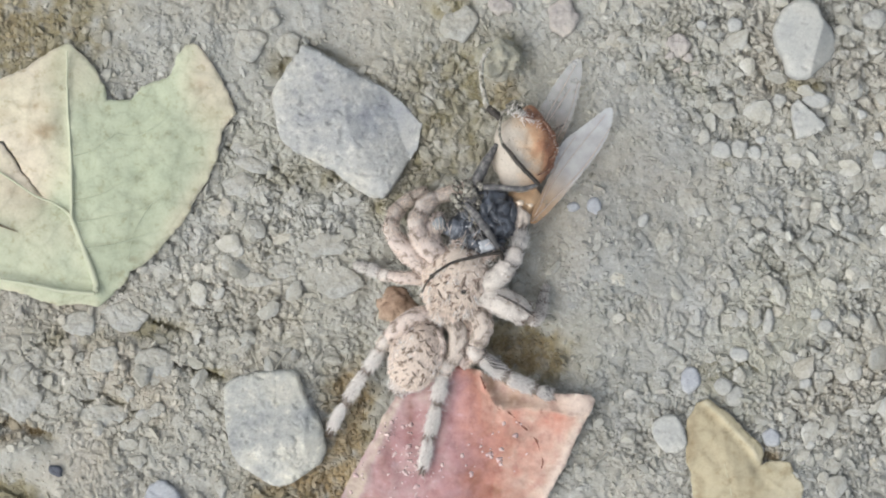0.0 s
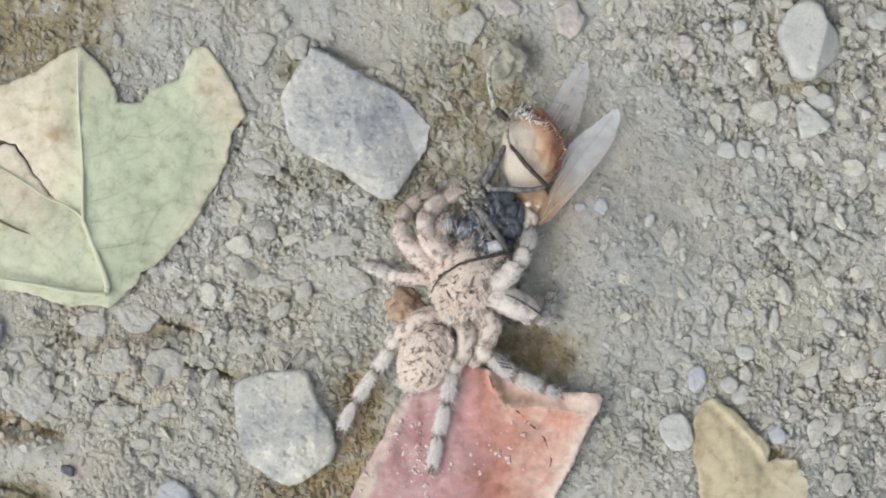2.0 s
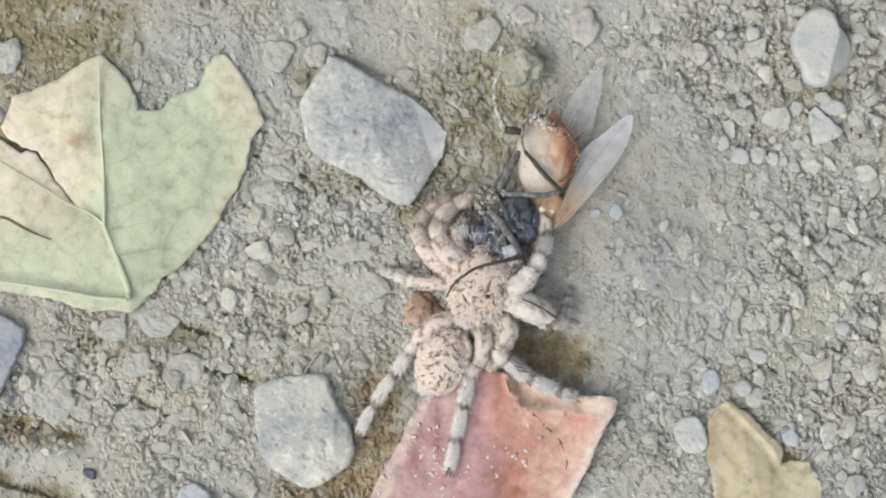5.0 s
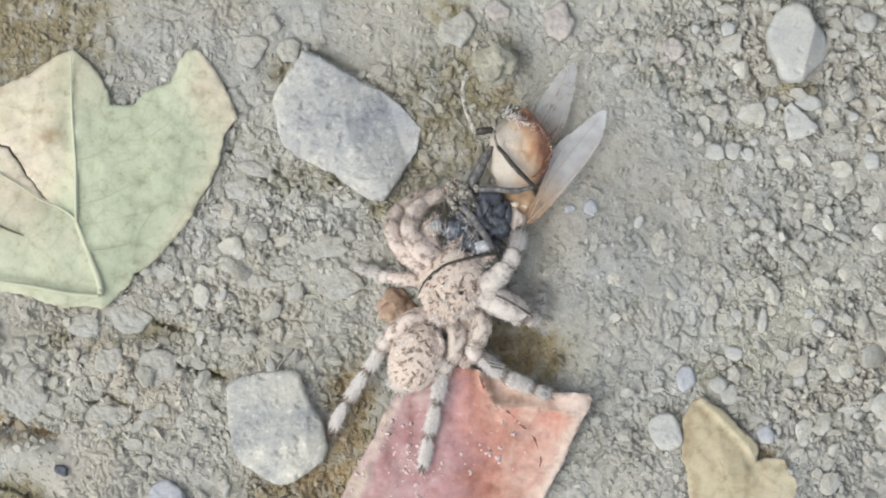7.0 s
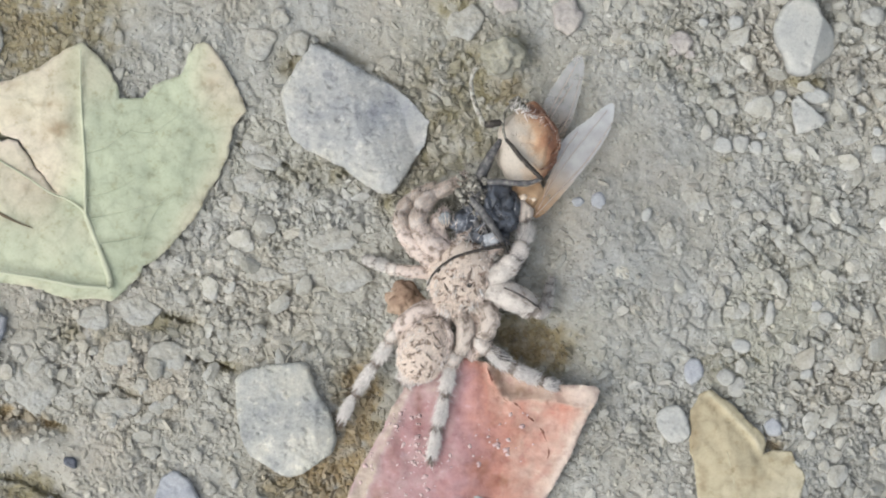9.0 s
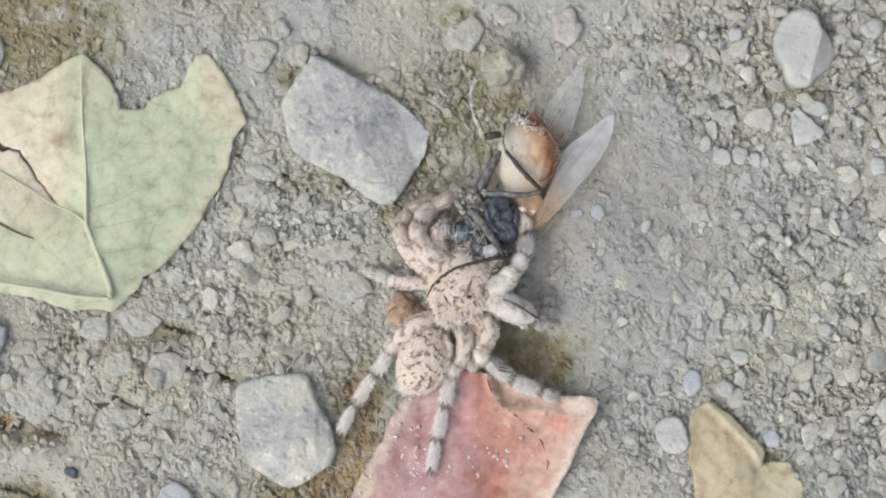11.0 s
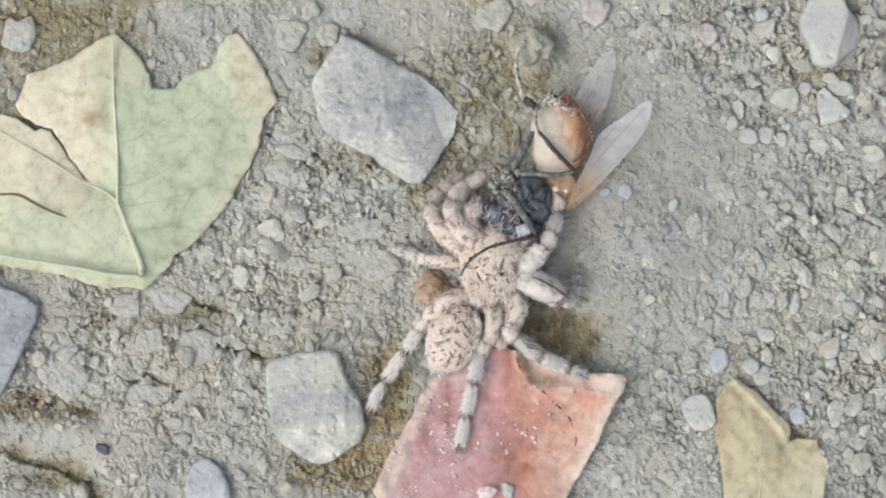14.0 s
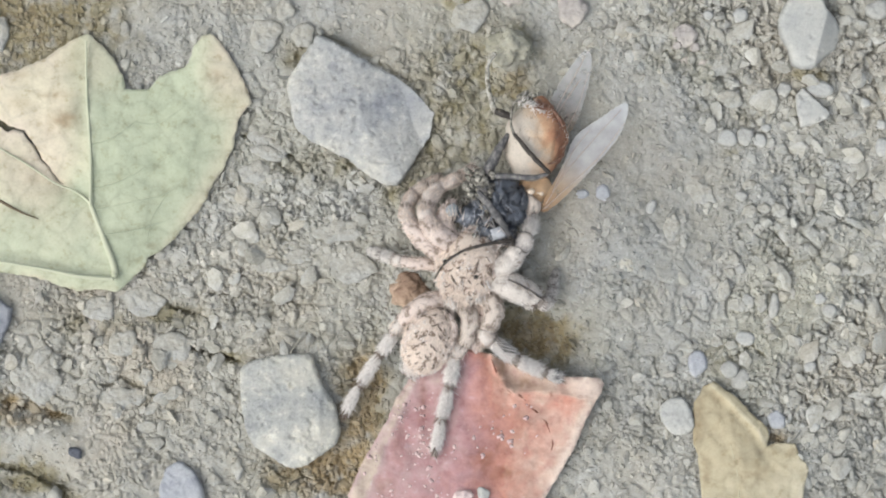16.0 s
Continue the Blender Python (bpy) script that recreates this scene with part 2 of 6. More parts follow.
def stone_material(name, dark, light, random_tint=False, depth=6e-5, shade_side=None, mottle=0.55):
    m, n, l, b = material(name, 0.9)
    b.inputs["Specular IOR Level"].default_value = 0.2
    big = texture(n, l, 170, 7, 0.7)
    mid = texture(n, l, 2200, 6, 0.75)
    fine = texture(n, l, 11000, 3, 0.7)
    col = ramp(n, l, big.outputs["Fac"], [(0.38, dark), (0.6, light)])
    cool = texture(n, l, 420, 5, 0.65)
    col = blend(n, l, mottle, col, ramp(n, l, cool.outputs["Fac"], [(0.36, (0.82, 0.835, 0.88)), (0.5, GREY(1.0)), (0.62, (1.08, 1.06, 1.01))]), "MULTIPLY")
    if shade_side:
        # blue-grey shade painted on the side turned from the sun: its direction on the stone, and how far from the
        # middle it begins
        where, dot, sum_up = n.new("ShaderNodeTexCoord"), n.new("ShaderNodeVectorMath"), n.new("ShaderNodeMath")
        dot.operation, dot.inputs[1].default_value = "DOT_PRODUCT", (*shade_side[0], 0)
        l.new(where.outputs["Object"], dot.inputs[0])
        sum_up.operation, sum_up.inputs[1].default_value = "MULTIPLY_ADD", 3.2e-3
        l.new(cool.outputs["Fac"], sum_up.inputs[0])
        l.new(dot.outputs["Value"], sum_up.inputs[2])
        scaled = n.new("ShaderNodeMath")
        scaled.operation, scaled.inputs[1].default_value, scaled.inputs[2].default_value = "MULTIPLY_ADD", 500, 0.5 - 500 * (1.6e-3 + shade_side[1])
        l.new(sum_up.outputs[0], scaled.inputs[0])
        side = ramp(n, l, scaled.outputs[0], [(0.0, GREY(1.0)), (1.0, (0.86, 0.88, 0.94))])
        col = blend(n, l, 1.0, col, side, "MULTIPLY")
    pale = ramp(n, l, mid.outputs["Fac"], [(0.33, GREY(0.76)), (0.44, GREY(0.95)), (0.56, GREY(1.02)), (0.64, (1.2, 1.19, 1.16)), (0.7, (1.3, 1.29, 1.25))])
    col = blend(n, l, 0.55, col, pale, "MULTIPLY")
    pits = ramp(n, l, fine.outputs["Fac"], [(0.28, GREY(0.6)), (0.40, GREY(0.96)), (0.62, GREY(1.04)), (0.74, GREY(1.28))])
    col = blend(n, l, 0.8, col, pits, "MULTIPLY")
    if random_tint:
        o = n.new("ShaderNodeObjectInfo")
        tint = ramp(n, l, o.outputs["Random"], [(0.0, (0.92, 0.91, 0.89)), (0.3, (1.05, 1.04, 1.0)), (0.65, (1.15, 1.14, 1.1)), (0.85, (1.10, 1.05, 1.01)), (1.0, (1.2, 1.2, 1.2))])
        col = blend(n, l, 1.0, col, tint, "MULTIPLY")
    if mottle > 0.6:
        # chipped white flecks and dull stains on the larger rocks
        chip = texture(n, l, 1300, 3, 0.7)
        col = blend(n, l, 1.0, col, ramp(n, l, chip.outputs["Fac"], [(0.34, (0.80, 0.80, 0.82)), (0.42, GREY(0.97)), (0.57, GREY(1.0)), (0.63, (1.2, 1.19, 1.16)), (0.68, (1.3, 1.29, 1.26))]), "MULTIPLY")
    l.new(col, b.inputs["Base Color"])
    flake, spot, sway = n.new("ShaderNodeTexVoronoi"), n.new("ShaderNodeTexCoord"), n.new("ShaderNodeVectorMath")
    flake.inputs["Scale"].default_value = 950
    sway.operation, sway.inputs[1].default_value = "MULTIPLY_ADD", (1.6e-3, 0.9e-3, 1.6e-3)
    l.new(mid.outputs["Color"], sway.inputs[0])
    l.new(spot.outputs["Object"], sway.inputs[2])
    l.new(sway.outputs[0], flake.inputs["Vector"])
    relief(n, l, b, [(flake.outputs["Color"], 0.35), (mid.outputs["Fac"], 0.55), (fine.outputs["Fac"], 0.3)], depth)
    return m


ROCK = stone_material("pale_grey_rock", (0.385, 0.385, 0.355), (0.515, 0.50, 0.445), depth=1.6e-4, mottle=0.9)
SIDE_SHADED = stone_material("side_shaded_grey_rock", (0.43, 0.425, 0.40), (0.545, 0.53, 0.475), depth=1.9e-4, shade_side=((0.91, 0.41), -0.4e-3), mottle=0.9)
SLATE = stone_material("blue_grey_stone", (0.365, 0.37, 0.385), (0.44, 0.445, 0.455))
DARK_SLATE = stone_material("dark_blue_grey_slab", (0.28, 0.285, 0.305), (0.36, 0.365, 0.385))
CHALK = stone_material("chalky_stone", (0.40, 0.395, 0.365), (0.47, 0.46, 0.425), depth=1.5e-5)
GREY_PEBBLE = stone_material("grey_pebble", (0.37, 0.36, 0.325), (0.45, 0.44, 0.40))
SAND = stone_material("pinkish_white_sand", (0.58, 0.44, 0.41), (0.74, 0.61, 0.57))
CLAY = stone_material("clay_pebble", (0.39, 0.35, 0.315), (0.47, 0.43, 0.39))
RUST = stone_material("rust_brown_clod", (0.29, 0.185, 0.122), (0.50, 0.375, 0.285), depth=1.6e-4)
CLOD = soil_material("crusted_soil", False, 0.99, False)
MOSSY = stone_material("olive_soil_clod", (0.30, 0.28, 0.20), (0.46, 0.445, 0.385), depth=1.2e-4)
COAL = stone_material("dark_seed", (0.07, 0.075, 0.09), (0.18, 0.185, 0.21))
PEBBLE = stone_material("mixed_pebble", (0.33, 0.32, 0.285), (0.43, 0.42, 0.38), random_tint=True)


def leaf_material(name, patches, wear, vein_scale=520, brown=(0.62, 0.54, 0.46)):
    """patches: colours from the middle outwards, driven by the blade's own 'age' and broken by noise."""
    m, n, l, b = material(name, 0.7)
    a = n.new("ShaderNodeAttribute")
    a.attribute_name = "age"
    big = texture(n, l, 260, 5, 0.6)
    mid = texture(n, l, 1600, 5, 0.65)
    fine = texture(n, l, 7000, 3, 0.6)
    net = texture(n, l, vein_scale, kind="Voronoi")
    net.feature = "DISTANCE_TO_EDGE"
    place, sway = n.new("ShaderNodeTexCoord"), n.new("ShaderNodeVectorMath")
    sway.operation = "MULTIPLY_ADD"
    sway.inputs[1].default_value = (1.2e-3, 1.2e-3, 1.2e-3)
    l.new(texture(n, l, 900, 3, 0.6).outputs["Color"], sway.inputs[0])
    l.new(place.outputs["Object"], sway.inputs[2])
    l.new(sway.outputs[0], net.inputs["Vector"])
    shift = n.new("ShaderNodeMath")
    shift.operation, shift.inputs[1].default_value, shift.inputs[2].default_value = "MULTIPLY_ADD", 0.5, -0.25
    l.new(big.outputs["Fac"], shift.inputs[0])
    add = n.new("ShaderNodeMath")
    l.new(a.outputs["Fac"], add.inputs[0])
    l.new(shift.outputs[0], add.inputs[1])
    col = ramp(n, l, add.outputs[0], patches)
    blot = ramp(n, l, mid.outputs["Fac"], wear)
    col = blend(n, l, 0.6, col, blot, "MULTIPLY")
    spot = n.new("ShaderNodeAttribute")
    spot.attribute_name = "stain_and_shade"
    col = blend(n, l, spot.outputs["Fac"], col, blend(n, l, 1.0, col, brown, "MULTIPLY"))
    edge = ramp(n, l, net.outputs["Distance"], [(0.0, GREY(0.80)), (0.09, GREY(0.97)), (0.6, GREY(1.06))])
    col = blend(n, l, 0.7, col, edge, "MULTIPLY")
    dots = ramp(n, l, fine.outputs["Fac"], [(0.25, GREY(0.8)), (0.45, GREY(1.0)), (1.0, GREY(1.06))])
    col = blend(n, l, 0.7, col, dots, "MULTIPLY")
    l.new(col, b.inputs["Base Color"])
    relief(n, l, b, [(net.outputs["Distance"], 0.3), (mid.outputs["Fac"], 0.6), (fine.outputs["Fac"], 0.3)], 5e-5)
    return m


SOFT_WEAR = [(0.33, (0.62, 0.56, 0.45)), (0.43, (0.92, 0.91, 0.89)), (0.55, GREY(1.02)), (0.7, GREY(1.12))]
GREEN_LEAF = leaf_material("faded_green_leaf", [(0.0, (0.39, 0.425, 0.297)), (0.3, (0.445, 0.468, 0.335)), (0.55, (0.52, 0.50, 0.36)), (0.8, (0.60, 0.535, 0.40)), (1.0, (0.62, 0.535, 0.425))], SOFT_WEAR)
TAN_LEAF = leaf_material("yellow_tan_leaf", [(0.0, (0.38, 0.315, 0.20)), (0.5, (0.455, 0.395, 0.265)), (1.0, (0.53, 0.48, 0.355))], SOFT_WEAR, 500)
RED_LEAF = leaf_material("red_leaf", [(0.0, (0.51, 0.41, 0.33)), (0.09, (0.46, 0.33, 0.31)), (0.28, (0.415, 0.236, 0.232)), (0.55, (0.488, 0.236, 0.176)), (0.8, (0.57, 0.42, 0.335)), (1.0, (0.62, 0.50, 0.415))], [(0.30, (0.62, 0.46, 0.50)), (0.42, (0.88, 0.84, 0.86)), (0.50, GREY(1.0)), (0.60, GREY(1.1)), (0.68, (1.25, 1.5, 1.55))], 380)
VEIN = material("pale_leaf_vein", 0.6)
VEIN[3].inputs["Base Color"].default_value = (0.475, 0.485, 0.35, 1)
VEIN = VEIN[0]
GREEN_VEIN = material("faint_green_vein", 0.7)
GREEN_VEIN[3].inputs["Base Color"].default_value = (0.425, 0.455, 0.325, 1)
GREEN_VEIN = GREEN_VEIN[0]
TAN_VEIN = material("tan_leaf_vein", 0.7)
TAN_VEIN[3].inputs["Base Color"].default_value = (0.44, 0.40, 0.275, 1)
TAN_VEIN = TAN_VEIN[0]
CRACK = material("dark_leaf_crack", 0.9)
CRACK[3].inputs["Base Color"].default_value = (0.15, 0.115, 0.075, 1)
CRACK = CRACK[0]

RED_CRACK = material("brown_red_crack", 0.9)
RED_CRACK[3].inputs["Base Color"].default_value = (0.20, 0.085, 0.06, 1)
RED_CRACK = RED_CRACK[0]


def plain(name, colour, rough=0.7, grain=0.25, scale=6000, metal=0.0, coat=0.0, bump=0.4):
    m, n, l, b = material(name, rough)
    b.inputs["Metallic"].default_value = metal
    b.inputs["Coat Weight"].default_value = coat
    t = texture(n, l, scale, 4, 0.6)
    col = ramp(n, l, t.outputs["Fac"], [(0.25, tuple(x * (1 - grain) for x in colour)), (0.75, tuple(min(1, x * (1 + grain)) for x in colour))])
    l.new(col, b.inputs["Base Color"])
    relief(n, l, b, [(t.outputs["Fac"], bump)], 3e-5)
    return m


def skin(name, pale, brown, scale, cut=0.5, banded=False, spots=0.1, detail=4):
    """A scaly, hairy hide: pale with brown flecks; banded limbs are darker at the joints."""
    m, n, l, b = material(name, 0.85)
    t = texture(n, l, scale, detail, 0.6)
    f = texture(n, l, 14000, 3, 0.6)
    mark = ramp(n, l, t.outputs["Fac"], [(cut - spots, GREY(1.0)), (cut + 0.02, GREY(0.35)), (cut + spots, GREY(0.0))])
    fac = mark
    if banded:
        a = n.new("ShaderNodeAttribute")
        a.attribute_name = "along"
        ring = ramp(n, l, a.outputs["Fac"], [(0.0, GREY(0.9)), (0.10, GREY(0.5)), (0.2, GREY(0.12)), (0.6, GREY(0.10)), (0.76, GREY(0.45)), (0.88, GREY(1.0)), (1.0, GREY(1.0))])
        fac = blend(n, l, 0.35, ring, mark, "MULTIPLY")
    col = blend(n, l, fac, pale, brown)
    dust = ramp(n, l, f.outputs["Fac"], [(0.25, GREY(0.8)), (0.75, GREY(1.18))])
    col = blend(n, l, 0.8, col, dust, "MULTIPLY")
    l.new(col, b.inputs["Base Color"])
    relief(n, l, b, [(t.outputs["Fac"], 0.5), (f.outputs["Fac"], 0.6)], 4e-5)
    return m


CARAPACE = skin("tan_spider_hide", (0.60, 0.50, 0.415), (0.23, 0.16, 0.12), 2100, 0.43, spots=0.05, detail=1.5)
ABDOMEN = skin("speckled_spider_hide", (0.615, 0.51, 0.425), (0.22, 0.16, 0.12), 2300, 0.415, spots=0.05, detail=1.5)
LEG_HIDE = skin("banded_spider_leg", (0.62, 0.56, 0.505), (0.22, 0.185, 0.16), 2300, 0.55, banded=True, spots=0.16)
PALE_LEG = skin("pale_spider_leg", (0.60, 0.52, 0.46), (0.21, 0.165, 0.14), 2100, 0.52, banded=True, spots=0.12)
MOTTLED_LEG = skin("mottled_spider_leg", (0.61, 0.51, 0.45), (0.25, 0.19, 0.155), 2300, 0.445, spots=0.08, detail=2)
FEMUR_HIDE = skin("grey_spider_leg", (0.54, 0.465, 0.40), (0.22, 0.175, 0.145), 1700, 0.43, spots=0.08, detail=2)
GREY_LEG = skin("grey_white_spider_leg", (0.57, 0.515, 0.46), (0.31, 0.265, 0.23), 2300, 0.42, spots=0.08)
HAIR_PALE = plain("pale_hair", (0.76, 0.645, 0.55), 0.7, 0.15)
HAIR_DARK = plain("dark_hair", (0.19, 0.145, 0.115), 0.6, 0.2)
HAIR_WHITE = plain("white_hair", (0.77, 0.725, 0.68), 0.7, 0.12)
HAIR_BLACK = plain("black_hair", (0.075, 0.065, 0.06), 0.6, 0.2)
FUR = [HAIR_PALE, HAIR_DARK]
EYE = plain("black_eye", (0.02, 0.016, 0.014), 0.15, 0.1, coat=0.5, bump=0.0)
FLY_BLACK = plain("fly_black", (0.085, 0.092, 0.108), 0.36, 0.8, 900, bump=0.9)
FLY_BLACK.node_tree.nodes["Principled BSDF"].inputs["Specular IOR Level"].default_value = 0.75


def dusty(name, dark, dust, rough, cut=0.6, scale=3800):
    """A dark chitin with pale dust caught in its hairs."""
    m, n, l, b = material(name, rough)
    t = texture(n, l, scale, 4, 0.65)
    l.new(ramp(n, l, t.outputs["Fac"], [(0.3, dark), (cut - 0.1, tuple(x * 1.6 for x in dark)), (cut + 0.12, dust)]), b.inputs["Base Color"])
    relief(n, l, b, [(t.outputs["Fac"], 0.7)], 4e-5)
    return m


FLY_LEG = dusty("fly_dark_leg", (0.028, 0.023, 0.019), (0.22, 0.19, 0.14), 0.5, 0.66)
FLY_GREY = dusty("fly_grey_leg", (0.055, 0.053, 0.053), (0.27, 0.25, 0.23), 0.4, 0.56, 2600)
FLY_DUST = dusty("fly_dusty_leg", (0.05, 0.045, 0.036), (0.40, 0.372, 0.315), 0.8, 0.5)
FLY_FOOT = dusty("fly_dusty_foot", (0.09, 0.08, 0.06), (0.54, 0.51, 0.44), 0.8, 0.47, 2600)
FLY_FACE = plain("fly_silver_face", (0.38, 0.385, 0.40), 0.7, 0.4, 2500)
STRAW = plain("dry_straw", (0.50, 0.47, 0.38), 0.8, 0.2)
HALTERE = plain("fly_cream_haltere", (0.60, 0.49, 0.38), 0.5, 0.1, 5000)


def fly_belly():
    m, n, l, b = material("fly_orange_belly", 0.55)
    a = n.new("ShaderNodeAttribute")
    a.attribute_name = "flank"
    t = texture(n, l, 1500, 4, 0.6)
    f = texture(n, l, 9000, 3, 0.6)
    s = n.new("ShaderNodeMath")
    s.operation, s.inputs[1].default_value, s.inputs[2].default_value = "MULTIPLY_ADD", 0.8, -0.4
    l.new(t.outputs["Fac"], s.inputs[0])
    d = n.new("ShaderNodeMath")
    l.new(a.outputs["Fac"], d.inputs[0])
    l.new(s.outputs[0], d.inputs[1])
    col = ramp(n, l, d.outputs[0], [(0.12, (0.475, 0.415, 0.345)), (0.38, (0.51, 0.395, 0.29)), (0.60, (0.50, 0.32, 0.195)), (0.82, (0.44, 0.225, 0.125)), (1.0, (0.24, 0.11, 0.065))])
    dust = ramp(n, l, f.outputs["Fac"], [(0.3, GREY(0.85)), (0.7, GREY(1.15))])
    l.new(blend(n, l, 0.7, col, dust, "MULTIPLY"), b.inputs["Base Color"])
    b.inputs["Coat Weight"].default_value = 0.1
    b.inputs["Subsurface Weight"].default_value = 0.0
    relief(n, l, b, [(t.outputs["Fac"], 0.4), (f.outputs["Fac"], 0.2)], 4e-5)
    return m


BELLY = fly_belly()
BELLY_EDGE = dusty("belly_crust", (0.11, 0.05, 0.032), (0.36, 0.24, 0.17), 0.6, 0.55)


def wing_material(name, low, high):
    m, n, l, b = material(name, 0.3)
    t = texture(n, l, 1400, 3, 0.5)
    a = n.new("ShaderNodeAttribute")
    a.attribute_name = "root"
    col = ramp(n, l, a.outputs["Fac"], [(0.0, (0.66, 0.66, 0.67)), (0.55, (0.64, 0.61, 0.59)), (0.8, (0.60, 0.42, 0.27)), (1.0, (0.54, 0.30, 0.14))])
    l.new(col, b.inputs["Base Color"])
    clear = n.new("ShaderNodeBsdfTransparent")
    mix = n.new("ShaderNodeMixShader")
    fac = ramp(n, l, t.outputs["Fac"], [(0.3, GREY(low)), (0.7, GREY(high))])
    l.new(fac, mix.inputs[0])
    l.new(clear.outputs[0], mix.inputs[1])
    l.new(b.outputs[0], mix.inputs[2])
    l.new(mix.outputs[0], n["Material Output"].inputs["Surface"])
    return m


WING = wing_material("smoky_insect_wing", 0.42, 0.6)
CLEAR_WING = wing_material("clear_insect_wing", 0.30, 0.43)


# ---- the ground ----
def lattice(ix, iy, seed):
    h = (ix.astype(np.int64) * 374761393 + iy.astype(np.int64) * 668265263 + seed * 974711) & 0x7FFFFFFF
    h = ((h ^ (h >> 13)) * 1274126177) & 0x7FFFFFFF
    return ((h ^ (h >> 16)) & 0xFFFF) / 65535.0


def value_noise(x, y, seed):
    ix, iy = np.floor(x), np.floor(y)
    fx, fy = x - ix, y - iy
    fx, fy = fx * fx * (3 - 2 * fx), fy * fy * (3 - 2 * fy)
    a, b = lattice(ix, iy, seed), lattice(ix + 1, iy, seed)
    c, d = lattice(ix, iy + 1, seed), lattice(ix + 1, iy + 1, seed)
    return (a * (1 - fx) + b * fx) * (1 - fy) + (c * (1 - fx) + d * fx) * fy - 0.5


def layers(x, y, size, octaves, seed):
    total, amp = 0, 1.0
    for k in range(octaves):
        total = total + amp * value_noise(x / size + 31.7 * k, y / size - 17.3 * k, seed + k)
        size, amp = size / 2, amp * 0.55
    return total


def bump_at(x, y, u, v, ru, rv):
    return np.exp(-(((x - u) / ru) ** 2 + ((y - v) / rv) ** 2))


# hollows and swellings: u, v, half lengths, height
SWELLS = [(170, 320, 230, 170, -16), (1310, 850, 80, 120, -8), (820, 830, 160, 130, -10), (922, 610, 62, 46, -48), (985, 590, 55, 40, -10), (555, 850, 85, 42, -22), (50, 45, 130, 80, -12), (835, 160, 60, 90, -10), (775, 285, 60, 35, -14)]
SWELLS += [(60, 800, 150, 60, 16), (20, 872, 45, 22, -16), (30, 725, 60, 26, -10), (290, 575, 70, 24, -12), (890, 108, 42, 34, 16), (240, 640, 90, 45, 10),
          (1130, 470, 150, 170, 6), (1390, 150, 50, 18, -12), (520, 110, 50, 35, -8), (640, 700, 40, 90, -14), (1350, 795, 40, 18, -14), (700, 540, 50, 40, -8)]
# dark earth that shows through the pale crust, with some shade painted in: u, v, half lengths, share
# (932, 614): brown earth, also the shade of the hollow beside the spider
EARTH_AND_SHADE = [(908, 160, 26, 36, 0.8), (40, 40, 150, 95, 1.0), (815, 180, 85, 130, 0.55), (890, 95, 60, 40, 0.35), (800, 8, 40, 24, 0.6), (555, 855, 80, 42, 0.9), (635, 740, 42, 110, 0.95), (600, 850, 60, 45, 1.0), (932, 614, 74, 56, 1.0)]
EARTH_AND_SHADE += [(1000, 600, 50, 50, 0.25), (775, 290, 55, 35, 0.6), (15, 740, 60, 26, 0.75), (40, 872, 70, 18, 0.8), (290, 572, 60, 18, 0.55), (520, 115, 30, 22, 0.55), (1430, 145, 35, 12, 0.7),
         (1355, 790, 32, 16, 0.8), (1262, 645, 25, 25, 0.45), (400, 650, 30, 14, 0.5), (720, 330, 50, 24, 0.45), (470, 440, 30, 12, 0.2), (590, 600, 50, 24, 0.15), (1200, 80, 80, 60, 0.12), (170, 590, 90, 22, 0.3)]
# (60, 285) and (10, 215) paint shade into the soil under the leaf's tear
EARTH_AND_SHADE += [(570, 312, 80, 24, 0.4), (700, 362, 40, 24, 0.45), (420, 420, 40, 12, 0.2), (1325, 218, 26, 14, 0.3), (1290, 282, 16, 10, 0.35), (918, 165, 22, 28, 0.6), (20, 105, 120, 70, 0.8), (-30, 215, 60, 36, 0.9), (60, 285, 60, 40, 0.2), (10, 215, 40, 30, 0.5), (905, 70, 34, 22, 0.4)]
# broken edges of the crust: a line on the plan, the drop on its low side (to the right as one goes), its reach, and the
# share of dark earth, painted in with the shade below the edge
LEDGES = [([(110, 750), (78, 741), (44, 737), (20, 730), (-60, 742)], -24, 20, 0.8), ([(-30, 838), (13, 857), (55, 859), (74, 875), (99, 896), (112, 930)], -22, 40, 0.9),
          ([(406, 653), (362, 640), (323, 626), (300, 622)], -26, 7, 0.9), ([(509, 288), (489, 274), (450, 256), (421, 249)], -20, 8, 0.5), ([(560, 70), (600, 92), (660, 124), (720, 160)], -9, 7, 0.4),
          ([(235, 540), (262, 556), (300, 560), (330, 575)], -20, 9, 0.7), ([(1345, 640), (1322, 628), (1290, 640)], -12, 8, 0.4), ([(175, 700), (205, 690), (240, 700), (262, 716)], -16, 7, 0.3)]


def low_side(x, y, line, reach):
    """How near each place is to a broken edge, on its low side: 1 at the edge, 0 far off or on the high side."""
    best, side = np.full(len(x), 1e9), np.zeros(len(x))
    for (a, b), (c, d) in zip(line, line[1:]):
        ex, ey = c - a, d - b
        f = np.clip(((x - a) * ex + (y - b) * ey) / (ex * ex + ey * ey), 0, 1)
        r = np.hypot(x - a - f * ex, y - b - f * ey)
        near = r < best
        best[near], side[near] = r[near], (ex * (y - b) - ey * (x - a))[near]
    return np.where(side < 0, np.exp(-(best / reach) ** 2), np.exp(-(best / 1.5) ** 2))


